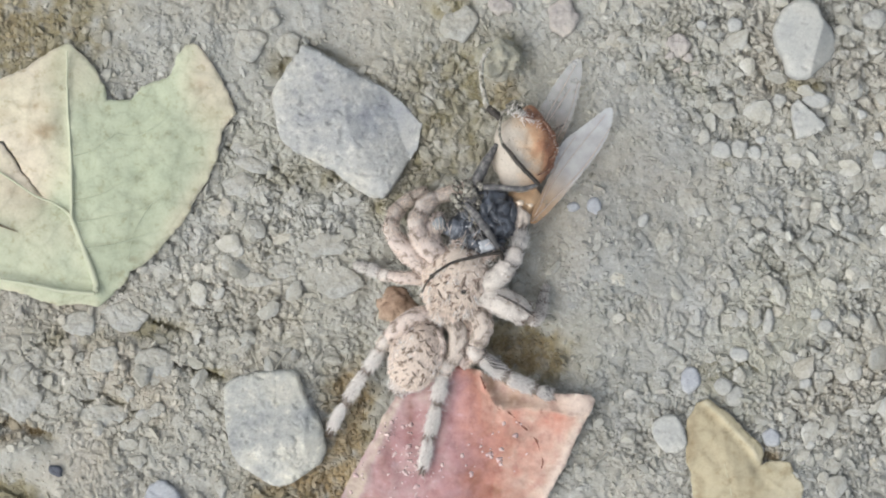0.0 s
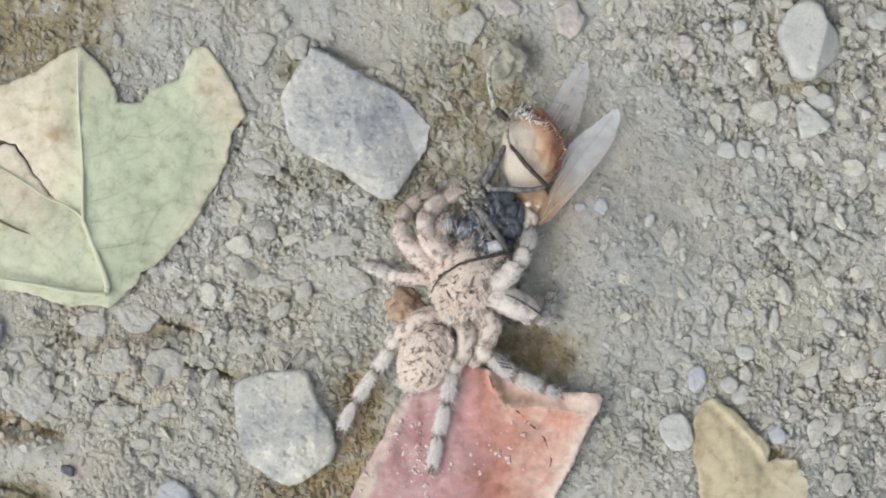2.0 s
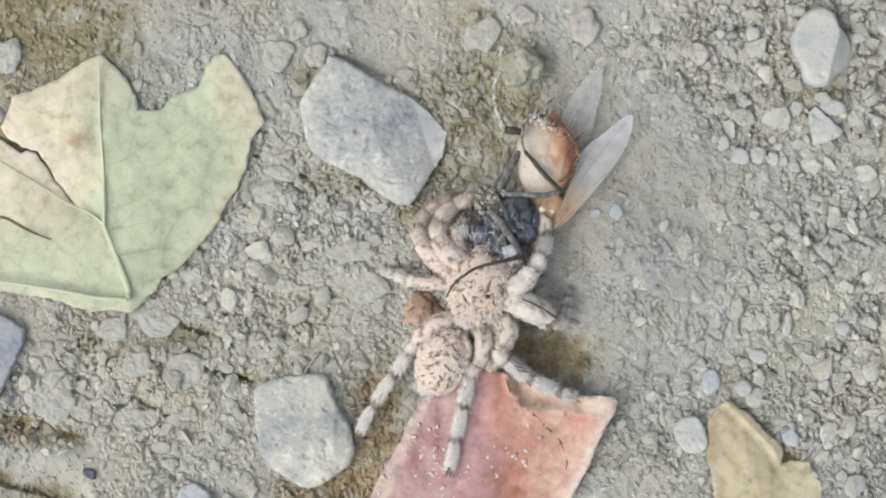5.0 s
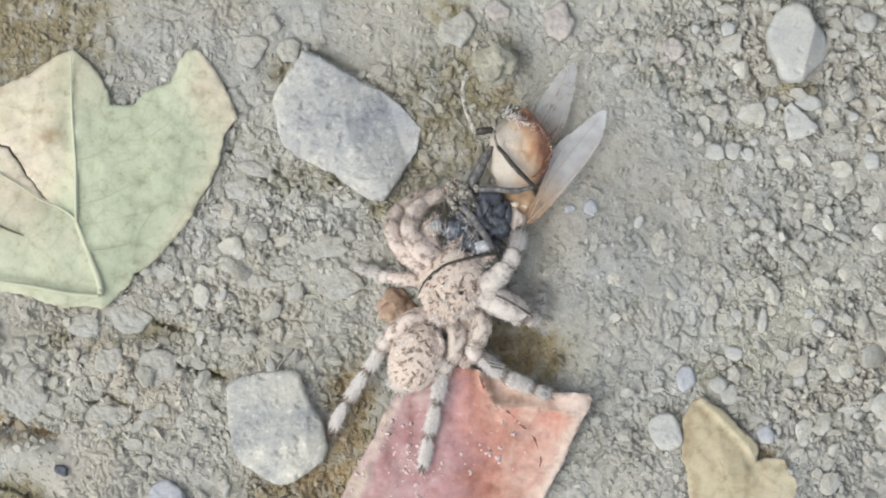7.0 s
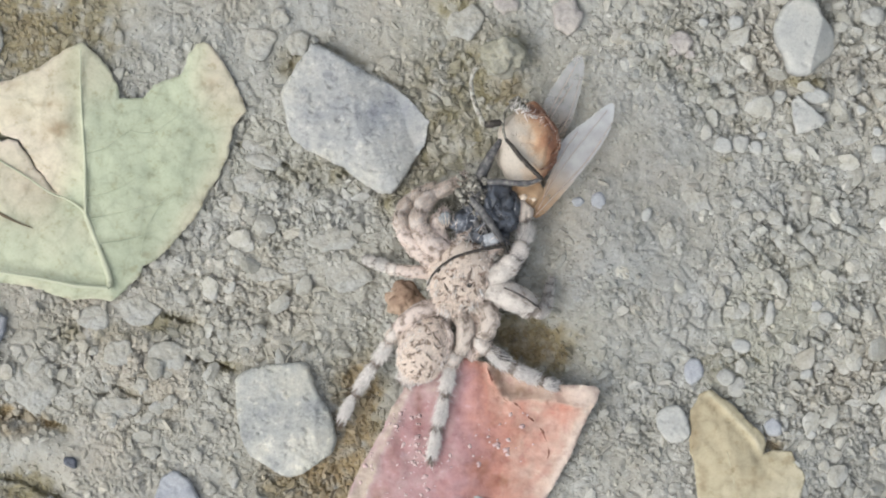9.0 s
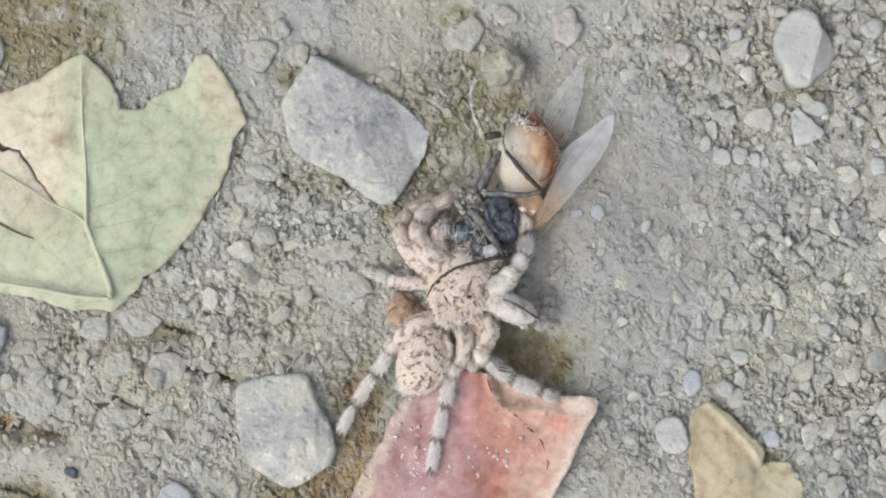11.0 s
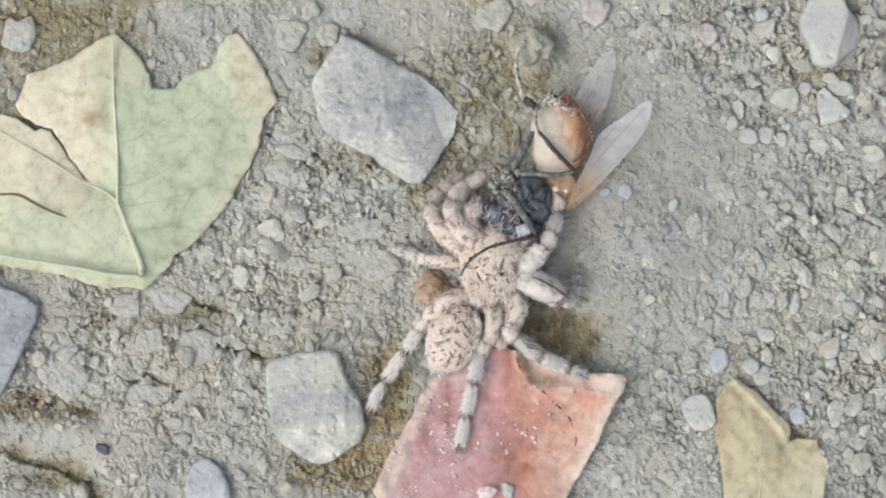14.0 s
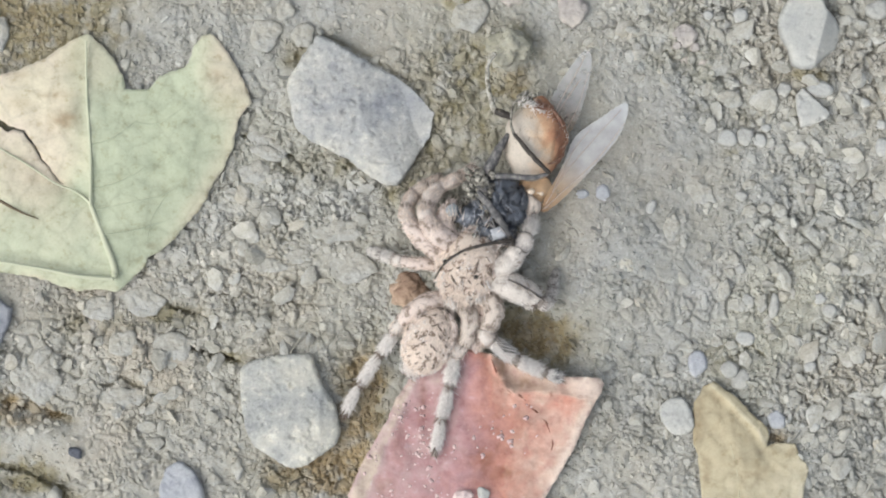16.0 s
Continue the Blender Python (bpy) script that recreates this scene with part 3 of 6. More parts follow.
rng = np.random.default_rng(7)
CLODS = {}
for key, step in (("coarse", 34.0), ("fine", 13.0)):
    gx, gy = np.meshgrid(np.arange(-420, 2020, step), np.arange(-320, 1240, step))
    seeds = np.c_[gx.ravel(), gy.ravel()] + rng.uniform(-0.48, 0.48, (gx.size, 2)) * step
    tree = kdtree.KDTree(len(seeds))
    for i, (a, b) in enumerate(seeds):
        tree.insert((a, b, 0), i)
    tree.balance()
    CLODS[key] = (tree, seeds, rng.uniform(-1, 1, (len(seeds), 3)))


def clods(x, y, key, gap):
    """Flakes with cracks between: a crack's depth at each place (1 in its bed), the flake's own height, and its tilt."""
    tree, seeds, own = CLODS[key]
    wx, wy = x + 14 * layers(x, y, 30, 2, 50), y + 14 * layers(x, y, 30, 2, 60)
    which, apart = np.empty(len(x), int), np.empty(len(x))
    for i, p in enumerate(zip(wx.tolist(), wy.tolist())):
        (_, a, d1), (_, _, d2) = tree.find_n((p[0], p[1], 0), 2)
        which[i], apart[i] = a, d2 - d1
    off = np.c_[wx, wy] - seeds[which]
    return np.exp(-(apart / gap) ** 1.5), own[which, 0], (off * own[which, 1:]).sum(1)


def crumbly(x, y):
    """Where the crust is broken into crumbs (1) and where it is smooth (0)."""
    k = 0.32 + 0.5 * bump_at(x, y, 450, 280, 80, 190) + 0.75 * bump_at(x, y, 250, 700, 330, 170) + 0.3 * bump_at(x, y, 560, 430, 260, 160) + 1.0 * bump_at(x, y, 1480, 430, 230, 480) + 0.8 * bump_at(x, y, 1280, 90, 220, 130) + 0.3 * bump_at(x, y, 1100, 760, 200, 120)
    k = k - 0.32 * bump_at(x, y, 1238, 410, 75, 190) - 0.05 * bump_at(x, y, 1090, 480, 150, 160) - 0.25 * bump_at(x, y, 690, 40, 120, 70) - 0.2 * bump_at(x, y, 260, 60, 90, 70) - 0.85 * bump_at(x, y, 95, 803, 150, 52) - 0.22 * bump_at(x, y, 1150, 250, 140, 120)
    return np.clip(k + 0.5 * layers(x, y, 120, 2, 90), 0.05, 1.0)


def ground_base(x, y):
    """The ground without its crumbs."""
    z = 13 * layers(x, y, 330, 3, 1) + 6 * layers(x, y, 70, 3, 11)
    for u, v, ru, rv, h in SWELLS:
        z = z + h * bump_at(x, y, u, v, ru, rv)
    return z


def ground_height(x, y):
    near = np.exp(-np.maximum(np.maximum(np.abs(x - 784) - 1150, np.abs(y - 441) - 750), 0) / 400)
    z = ground_base(x, y) + 4 * layers(x, y, 24, 3, 21)
    wx, wy = x + 9 * layers(x, y, 26, 3, 52), y + 9 * layers(x, y, 26, 3, 62)
    for line, drop, reach, _ in LEDGES:
        z = z + drop * low_side(wx, wy, line, reach)
    inside = near > 0.5
    if inside.any():
        a, b = x[inside], y[inside]
        k = crumbly(a, b)
        c1, l1, t1 = clods(a, b, "coarse", 5.0)
        c2, l2, t2 = clods(a, b, "fine", 3.6)
        patch1, patch2 = np.clip(4 * layers(a, b, 90, 2, 70) + 0.45, 0, 1), np.clip(4.5 * layers(a, b, 60, 2, 75) + 0.5, 0, 1)
        z[inside] += k * (-13 * c1 * patch1 + 3 * l1 + 0.16 * t1 * patch1 - 11 * c2 * patch2 + (2.4 * l2 + 0.34 * t2) * (0.3 + 0.7 * patch2))
    return z


def earth_and_shade(x, y):
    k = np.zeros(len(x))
    for u, v, ru, rv, s in EARTH_AND_SHADE:
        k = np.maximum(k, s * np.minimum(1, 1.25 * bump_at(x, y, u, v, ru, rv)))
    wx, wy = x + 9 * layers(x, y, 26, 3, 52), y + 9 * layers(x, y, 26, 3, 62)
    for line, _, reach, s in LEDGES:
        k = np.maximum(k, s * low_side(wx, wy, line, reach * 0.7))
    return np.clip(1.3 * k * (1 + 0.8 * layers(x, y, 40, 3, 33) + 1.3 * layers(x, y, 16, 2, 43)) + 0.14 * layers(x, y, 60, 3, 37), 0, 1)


# lighter (+) and greyer (-) patches of the crust, partly to even out its shading: u, v, half lengths, share
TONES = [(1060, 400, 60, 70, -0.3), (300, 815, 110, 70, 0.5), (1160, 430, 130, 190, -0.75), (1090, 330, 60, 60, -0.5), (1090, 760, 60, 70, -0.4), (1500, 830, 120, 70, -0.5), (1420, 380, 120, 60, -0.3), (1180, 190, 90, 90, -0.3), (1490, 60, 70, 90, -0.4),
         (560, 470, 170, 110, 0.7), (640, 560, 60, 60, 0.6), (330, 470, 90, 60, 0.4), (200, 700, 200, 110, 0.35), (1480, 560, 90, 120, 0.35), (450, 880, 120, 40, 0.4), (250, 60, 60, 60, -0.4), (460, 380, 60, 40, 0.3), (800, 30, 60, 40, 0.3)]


# where the bare earth is golden brown rather than olive: u, v, half lengths, share
GOLDEN = [(932, 614, 80, 60, 0.6), (908, 160, 26, 34, 0.6), (590, 820, 130, 130, 1.0), (40, 50, 150, 110, 0.3), (10, 750, 90, 50, 1.0), (1355, 790, 50, 30, 1.0), (640, 700, 40, 90, 1.0)]


def golden(x, y):
    k = np.zeros(len(x))
    for u, v, ru, rv, s in GOLDEN:
        k = np.maximum(k, s * bump_at(x, y, u, v, ru, rv))
    return np.clip(1.3 * k * (1 + 0.9 * layers(x, y, 45, 3, 87)), 0, 1)


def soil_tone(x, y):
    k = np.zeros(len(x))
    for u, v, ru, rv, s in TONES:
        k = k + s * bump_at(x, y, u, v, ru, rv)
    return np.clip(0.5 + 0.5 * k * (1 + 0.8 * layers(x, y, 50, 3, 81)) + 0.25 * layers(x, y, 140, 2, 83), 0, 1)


def mesh_from_arrays(name, verts, faces, extra, mats):
    """verts n x 3, faces m x k, extra: name and value of a float for each vertex."""
    me = bpy.data.meshes.new(name)
    m, k = faces.shape
    me.vertices.add(len(verts)), me.loops.add(m * k), me.polygons.add(m)
    me.vertices.foreach_set("co", np.ascontiguousarray(verts, np.float32).ravel())
    me.loops.foreach_set("vertex_index", np.ascontiguousarray(faces, np.int32).ravel())
    me.polygons.foreach_set("loop_start", np.arange(0, m * k, k, dtype=np.int32))
    me.polygons.foreach_set("use_smooth", np.ones(m, bool))
    me.update(calc_edges=True)
    for key, values in extra.items():
        me.attributes.new(key, "FLOAT", "POINT").data.foreach_set("value", np.ascontiguousarray(values, np.float32))
    for q in mats:
        me.materials.append(q)
    me.validate()
    return me


def build_ground():
    far = 4.0 * 1.55 ** np.arange(1, 34)
    us = np.r_[(-200 - far)[::-1], np.arange(-200, 1780, 2.4), 1780 + far]
    vs = np.r_[(-150 - far)[::-1], np.arange(-150, 1060, 2.4), 1060 + far]
    x, y = (q.ravel() for q in np.meshgrid(us, vs))
    z = ground_height(x, y)
    n, k = len(us), len(vs)
    i = (np.arange(k - 1)[:, None] * n + np.arange(n - 1)).ravel()
    faces = np.c_[i, i + n, i + n + 1, i + 1]
    verts = np.c_[(x - 784) * U, (441 - y) * U, z * U]
    me = mesh_from_arrays("ground", verts, faces, {"earth_and_shade": earth_and_shade(x, y), "tone": soil_tone(x, y), "gold": golden(x, y)}, [SOIL])
    ob = new("ground", me)
    ORIGIN[ob.name] = Vector((0, 0, 0))
    return tagged(ob, "dry pale grey-beige soil crust, crumbled and gritty", "ground", kind="structure")


ground = build_ground()


def level(u, v):
    return float(ground_height(np.array([float(u)]), np.array([float(v)]))[0])


# ---- stones ----
def inside_of(outline, x, y):
    o = np.array(outline)
    hit = np.zeros(len(x), bool)
    j = len(o) - 1
    for i in range(len(o)):
        (xi, yi), (xj, yj) = o[i], o[j]
        if yi != yj:
            hit ^= ((yi > y) != (yj > y)) & (x < (xj - xi) * (y - yi) / (yj - yi) + xi)
        j = i
    return hit


KEEP_CLEAR = []


def stone(name, outline, height, mat, label, category="stone", group="", slope=(0, 0), rough=1.0, rim=0.075, sharp=False, seed=0, sink=14, facets=4, creases=(), worn=1):
    """A broken stone over its outline on the plan: a steep flank, a worn rim, bevelled facets and a pitted top."""
    rnd = random.Random(seed + 1)
    if sharp:
        run = [np.array(a, float) + (np.array(b, float) - np.array(a, float)) * k / 5 for a, b in zip(outline, outline[1:] + outline[:1]) for k in range(5)]
        for _ in range(worn):
            run = [(run[i - 1] + 5 * run[i] + run[(i + 1) % len(run)]) / 7 for i in range(len(run))]
    else:
        run = spline(outline, 6, True)
    o = np.array(run)
    mid = o.mean(0)
    size = float(np.hypot(*(o - mid).T).max())
    off = rnd.uniform(0, 500)
    jag = (0.016 if sharp else 0.03) * size * rough + 0.6
    o = o + np.array([[noise.noise((a / 9 + off, b / 9, 0.3)), noise.noise((a / 9, b / 9 + off, 7.3))] for a, b in o]) * jag
    run = [tuple(q) for q in o]
    cell = max(2.6, size / (52 if sharp else 30))
    gx, gy = (q.ravel() for q in np.meshgrid(np.arange(o[:, 0].min(), o[:, 0].max(), cell), np.arange(o[:, 1].min(), o[:, 1].max(), cell)))
    pts = [Vector(q) for q in run]
    for a, b in zip(*(q[inside_of(run, gx, gy)] for q in (gx, gy))):
        a, b = a + rnd.uniform(-0.3, 0.3) * cell, b + rnd.uniform(-0.3, 0.3) * cell
        if np.min(np.hypot(o[:, 0] - a, o[:, 1] - b)) > cell * 0.5:
            pts.append(Vector((a, b)))
    co, _, faces, *_ = delaunay_2d_cdt(pts, [(i, (i + 1) % len(run)) for i in range(len(run))], [], 1, 1e-5)
    cuts = [(rnd.uniform(0, 6.28), rnd.uniform(0.35, 0.75) * size, rnd.uniform(0.15, 0.5)) for _ in range(facets)] + [(rnd.uniform(0, 6.28), rnd.uniform(-0.15, 0.5) * size, rnd.uniform(0.04, 0.14)) for _ in range(facets * 2)] + list(creases)
    base, height = level(*mid), height * 0.72
    bm = bmesh.new()
    tops = []
    for q in co:
        d = float(np.min(np.hypot(o[:, 0] - q.x, o[:, 1] - q.y)))
        e = min(1.0, d / ((rim * 0.55 if sharp else rim) * size))
        f = 0.55 + 0.45 * (1 - (1 - e) ** 2.4) ** 0.6
        x, y = q.x - mid[0], q.y - mid[1]
        h = height + slope[0] * x + slope[1] * y
        for a, far, k in cuts:
            h = min(h, height * 1.05 - k * max(0.0, x * math.cos(a) + y * math.sin(a) - far) + slope[0] * x + slope[1] * y)
        w = noise.noise((q.x / size * 2.4 + off, q.y / size * 2.4, 0)) * 0.035 * size * rough
        w += ((0.16 - abs(noise.noise((q.x / 30 + off, q.y / 22, 1)))) * (2.0 if sharp else 2.2) + noise.noise((q.x / 15 + off, q.y / 15, 1)) * 0.6 + noise.noise((q.x / 7 + off, q.y / 5, 2)) * (2.5 if sharp else 1.7) + noise.noise((q.x / 3 + off, q.y / 3, 2)) * (1.3 if sharp else 0.7)) * rough
        if sharp:
            w *= min(1.0, max(0.15, 0.45 + 1.6 * noise.noise((q.x / 48 - off, q.y / 34, 8))))
        pit = max(0.0, noise.noise((q.x / 17 - off, q.y / 11, 5)) - 0.36) * (16 if sharp else 4) * rough
        tops.append(bm.verts.new(at(q.x, q.y, base + max(2.0, h * f + (w - pit) * min(1, 0.35 + e)))))
    for f in faces:
        bm.faces.new([tops[i] for i in f])
    rim_edges = [e for e in bm.edges if len(e.link_faces) == 1]
    low = {}
    for e in rim_edges:
        for v in e.verts:
            if v not in low:
                low[v] = bm.verts.new((v.co.x, v.co.y, (base - sink) * U))
    for e in rim_edges:
        a, b = e.verts
        bm.faces.new((a, b, low[b], low[a]))
    under = bm.verts.new((at(*mid).x, at(*mid).y, (base - sink) * U))
    for e in rim_edges:
        a, b = e.verts
        bm.faces.new((low[a], low[b], under))
    KEEP_CLEAR.append((run, 0))
    return alone(name, bm, mat, *mid, label, category, group)


def oval(u, v, a, b, turn=0.0, seed=0, n=9, wild=0.11):
    rnd = random.Random(seed * 17 + int(u))
    c, s = math.cos(radians(turn)), math.sin(radians(turn))
    out = []
    for k in range(n):
        t = 2 * math.pi * k / n
        r = rnd.uniform(1 - wild, 1 + wild)
        x, y = a * r * math.cos(t), b * r * math.sin(t)
        out.append((u + x * c - y * s, v + x * s + y * c))
    return out


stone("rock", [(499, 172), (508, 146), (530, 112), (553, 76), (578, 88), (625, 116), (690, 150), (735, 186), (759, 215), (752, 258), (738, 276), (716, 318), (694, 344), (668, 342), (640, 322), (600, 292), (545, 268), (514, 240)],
      50, SIDE_SHADED, "angular pale grey rock with a rough pitted flat face", "rock", slope=(-0.06, 0.03), sharp=True, seed=3, rough=1.0, creases=((-0.383, -4, 0.36), (2.2, 60, 0.3)))
stone("rock", [(416, 676), (424, 662), (448, 650), (500, 642), (544, 640), (553, 666), (563, 694), (579, 716), (590, 742), (597, 775), (592, 800), (562, 822), (530, 842), (504, 845), (474, 826), (438, 802), (422, 756)],
      48, ROCK, "blocky light grey rock with rounded worn edges", "rock", slope=(-0.03, 0.02), sharp=True, seed=8, rough=1.0, worn=5, rim=0.13, creases=((0.1, 35, 0.34),))
stone("rock", [(-150, 548), (-80, 520), (-25, 538), (14, 562), (10, 584), (-16, 644), (-42, 700), (-60, 730), (-120, 735), (-170, 640)], 40, DARK_SLATE, "blue-grey slab of stone with a straight broken edge", "rock", sharp=True, seed=5)
stone("stone", [(1383, 14), (1366, 48), (1371, 80), (1386, 100), (1391, 128), (1410, 137), (1431, 135), (1446, 118), (1470, 100), (1481, 76), (1471, 46), (1452, 30), (1446, 4), (1420, -8), (1398, 0)], 50, CHALK, "rounded pale chalky stone half sunk in grit", seed=11, rough=0.5, sharp=True, worn=6, rim=0.2, facets=3, creases=((0.25, 20, 0.9), (2.6, 30, 0.3)))
stone("stone", [(1400, 180), (1412, 168), (1432, 188), (1462, 212), (1455, 224), (1425, 236), (1408, 238), (1402, 210)], 22, CHALK, "small pale triangular stone chip", seed=12, sharp=True)
stone("stone", [(278, 868), (290, 842), (312, 834), (334, 850), (352, 882), (350, 925), (300, 935), (276, 905)], 30, SLATE, "smooth blue-grey pebble in crumbled soil", seed=13)
stone("stone", [(1160, 745), (1172, 722), (1200, 718), (1216, 740), (1220, 768), (1205, 782), (1178, 778)], 22, CHALK, "pale rounded stone beside a yellow leaf", seed=14)
PEBBLES = []


def pebble(u, v, a, b, turn, h, mat, label):
    """A small stone or crumb: half lengths a and b, height h."""
    i, crumb = len(PEBBLES), mat in (CLOD, MOSSY, RUST, CLAY, COAL)
    PEBBLES.append(stone("pebble", oval(u, v, a, b, turn, i, 12 if crumb else 9, 0.2 if crumb else 0.15), h * 0.75 if mat is CLOD else h, mat, label, "pebble", "pebbles on the soil", seed=20 + i, rim=0.3 if crumb else 0.4, rough=1.5 if crumb else 0.7, sink=9, facets=3))


pebble(1227, 658, 17, 23, 15, 16, SLATE, "smooth lilac-grey oval pebble on soil")
pebble(1283, 668, 17, 15, 20, 14, GREY_PEBBLE, "grey pebble stuck to its neighbour")
pebble(1304, 686, 16, 19, 10, 16, GREY_PEBBLE, "grey rough pebble beside a yellow leaf")
pebble(1368, 757, 16, 18, 0, 14, SLATE, "dark blue-grey pebble in shade")
pebble(1281, 258, 17, 15, 0, 15, CHALK, "round pale pebble in a row")
pebble(1312, 255, 15, 17, 0, 15, GREY_PEBBLE, "round grey pebble in a row")
pebble(1338, 262, 12, 12, 0, 11, CHALK, "small round pale pebble in grit")
pebble(1443, 171, 25, 14, 8, 18, CHALK, "flat oval whitish pebble in grit")
pebble(1381, 171, 13, 13, 0, 13, GREY_PEBBLE, "small grey pebble in coarse grit")
pebble(1284, 188, 24, 15, 5, 15, CLOD, "oval beige pebble in grit")
pebble(1556, 274, 15, 16, 0, 16, CHALK, "round bright white pebble")
pebble(1059, 355, 13, 14, 0, 8, SLATE, "small blue-grey pebble near the fly")
pebble(1022, 358, 11, 9, 0, 8, SLATE, "tiny blue-grey chip near a wing")
pebble(1005, 28, 27, 34, -8, 24, CLAY, "smooth pinkish clay pebble on soil")
pebble(893, 8, 22, 18, 0, 16, CLAY, "pale pinkish pebble at bare soil")
pebble(822, 42, 34, 28, -15, 16, CLOD, "rounded crust of beige soil")
pebble(495, 34, 17, 18, 0, 20, CLOD, "round grey-beige pebble near a rock")
pebble(528, 76, 22, 24, 0, 24, CLOD, "round grey-beige pebble against a rock")
pebble(462, 74, 27, 28, 20, 20, CLOD, "crumbly grey soil lump")
pebble(300, 635, 36, 26, 25, 20, CLOD, "beige soil clod with a flat top")
pebble(212, 625, 30, 22, 0, 18, CLOD, "beige soil clod in crumbs")
pebble(205, 722, 40, 20, -5, 14, CLOD, "flat elongated soil clod")
pebble(165, 560, 30, 22, 10, 14, CLOD, "grey soil clod under a leaf's edge")
pebble(60, 690, 48, 42, 30, 18, CLOD, "broad pinkish-beige soil clod")
pebble(440, 322, 28, 20, -20, 14, CLOD, "soil crumb beside a rock")
pebble(452, 262, 26, 16, 30, 14, CLOD, "soil crumb beside a leaf")
pebble(480, 282, 24, 16, 20, 13, CLOD, "soil crumb beside a rock")
pebble(520, 470, 24, 14, 0, 12, CLOD, "pale soil crumb on crust")
pebble(128, 817, 13, 9, 20, 15, COAL, "shrivelled blackish seed lying on soil")
pebble(1125, 155, 18, 12, 30, 12, CLOD, "beige pebble with a dark lower edge")
pebble(1222, 96, 10, 8, 20, 11, CLAY, "small pinkish crumb of grit")
pebble(1206, 118, 11, 8, -20, 10, CLAY, "small pinkish crumb of grit")
pebble(1236, 124, 9, 9, 0, 10, CLAY, "small pinkish crumb of grit")
pebble(1190, 94, 9, 7, 0, 9, CLAY, "small pinkish crumb of grit")
pebble(1244, 40, 9, 9, 0, 11, CHALK, "small pale pebble in coarse grit")
pebble(1348, 240, 9, 8, 0, 10, CHALK, "tiny pale pebble beside a row of three")
pebble(1320, 386, 14, 12, 10, 15, CLOD, "angular beige pebble in coarse grit")
pebble(1345, 382, 12, 9, 0, 13, CLOD, "angular beige pebble in coarse grit")
pebble(1370, 383, 18, 13, 20, 16, CLOD, "broad angular pebble in coarse grit")
pebble(1305, 360, 11, 9, 0, 12, GREY_PEBBLE, "small grey pebble in grit")
pebble(1318, 341, 15, 8, -10, 11, CLOD, "flat beige chip in grit")
pebble(1525, 195, 9, 9, 0, 12, CHALK, "small bright pebble in gravel")
pebble(1553, 234, 9, 9, 0, 12, CHALK, "small bright pebble in gravel")
pebble(1530, 121, 19, 11, 5, 13, CLOD, "flat beige pebble in gravel")
pebble(1395, 270, 11, 7, 0, 9, CLOD, "small flat chip in grit")
pebble(1363, 487, 18, 11, 15, 14, CLOD, "oval pale beige pebble in grit")
pebble(1275, 526, 10, 17, 15, 13, CLOD, "long beige pebble in grit")
pebble(1258, 512, 9, 13, 10, 11, CLOD, "narrow beige pebble in grit")
pebble(1316, 548, 14, 17, 10, 15, GREY_PEBBLE, "blocky grey pebble in a row")
pebble(1341, 548, 10, 16, 0, 14, CLOD, "narrow upright pebble in a row")
pebble(1363, 556, 9, 23, 8, 13, GREY_PEBBLE, "long grey chip in grit")
pebble(1463, 563, 13, 12, 0, 14, GREY_PEBBLE, "round grey pebble in grit")
pebble(1312, 613, 19, 12, 10, 14, CHALK, "oval pale pebble in smooth soil")
pebble(1288, 623, 12, 9, 0, 10, CLOD, "beige pebble beside a paler one")
pebble(1262, 618, 12, 11, 0, 10, CLOD, "beige pebble in smooth soil")
pebble(1462, 633, 17, 10, 0, 12, CLOD, "flat beige pebble in gravel")
pebble(1428, 662, 12, 9, -30, 12, CHALK, "pale chip in coarse gravel")
pebble(1241, 541, 5, 9, 0, 10, CHALK, "tiny bright chip of grit")
pebble(1198, 582, 6, 9, 20, 9, CHALK, "tiny bright chip of grit")
pebble(1520, 712, 21, 9, 0, 11, CLOD, "flat long beige pebble in gravel")
pebble(1436, 768, 10, 10, 0, 12, CHALK, "round pale pebble beside a leaf")
pebble(1285, 496, 10, 9, 0, 13, CLOD, "small pebble in a dark-edged cluster")
pebble(1302, 490, 9, 9, 0, 13, GREY_PEBBLE, "small grey pebble in a dark-edged cluster")
pebble(1291, 470, 10, 8, 0, 12, CLOD, "small pebble in a dark-edged cluster")
pebble(1490, 495, 13, 9, 0, 12, CLOD, "beige pebble in gravel")
pebble(246, 549, 42, 26, 12, 15, CLOD, "broad rounded soil clod at a leaf's edge")
pebble(187, 685, 12, 11, 0, 14, CLOD, "round soil crumb in broken crust")
pebble(250, 681, 13, 15, 0, 14, CLOD, "blocky soil crumb in broken crust")
pebble(300, 713, 18, 12, -20, 13, CLOD, "angular soil crumb in broken crust")
pebble(268, 800, 15, 11, 0, 14, CLOD, "angular soil crumb in broken crust")
pebble(262, 738, 19, 9, -40, 12, CLOD, "long tilted soil crumb")
pebble(370, 866, 13, 12, 0, 14, CLOD, "round soil crumb beside a blue-grey pebble")
pebble(412, 846, 11, 17, 0, 14, CLOD, "upright soil crumb below a rock")
pebble(462, 285, 28, 14, 12, 11, CLOD, "flat flake of soil beside a rock")
pebble(480, 331, 17, 12, 0, 11, CLOD, "soil crumb below a rock")
pebble(470, 487, 30, 12, 5, 9, CLOD, "flat pale flake of soil crust")
pebble(508, 457, 32, 16, -5, 10, CLOD, "flat pale flake of soil crust")
pebble(612, 490, 46, 26, 8, 9, CLOD, "broad smooth flake of soil crust")
pebble(590, 425, 42, 20, -10, 8, CLOD, "broad smooth flake of soil crust")
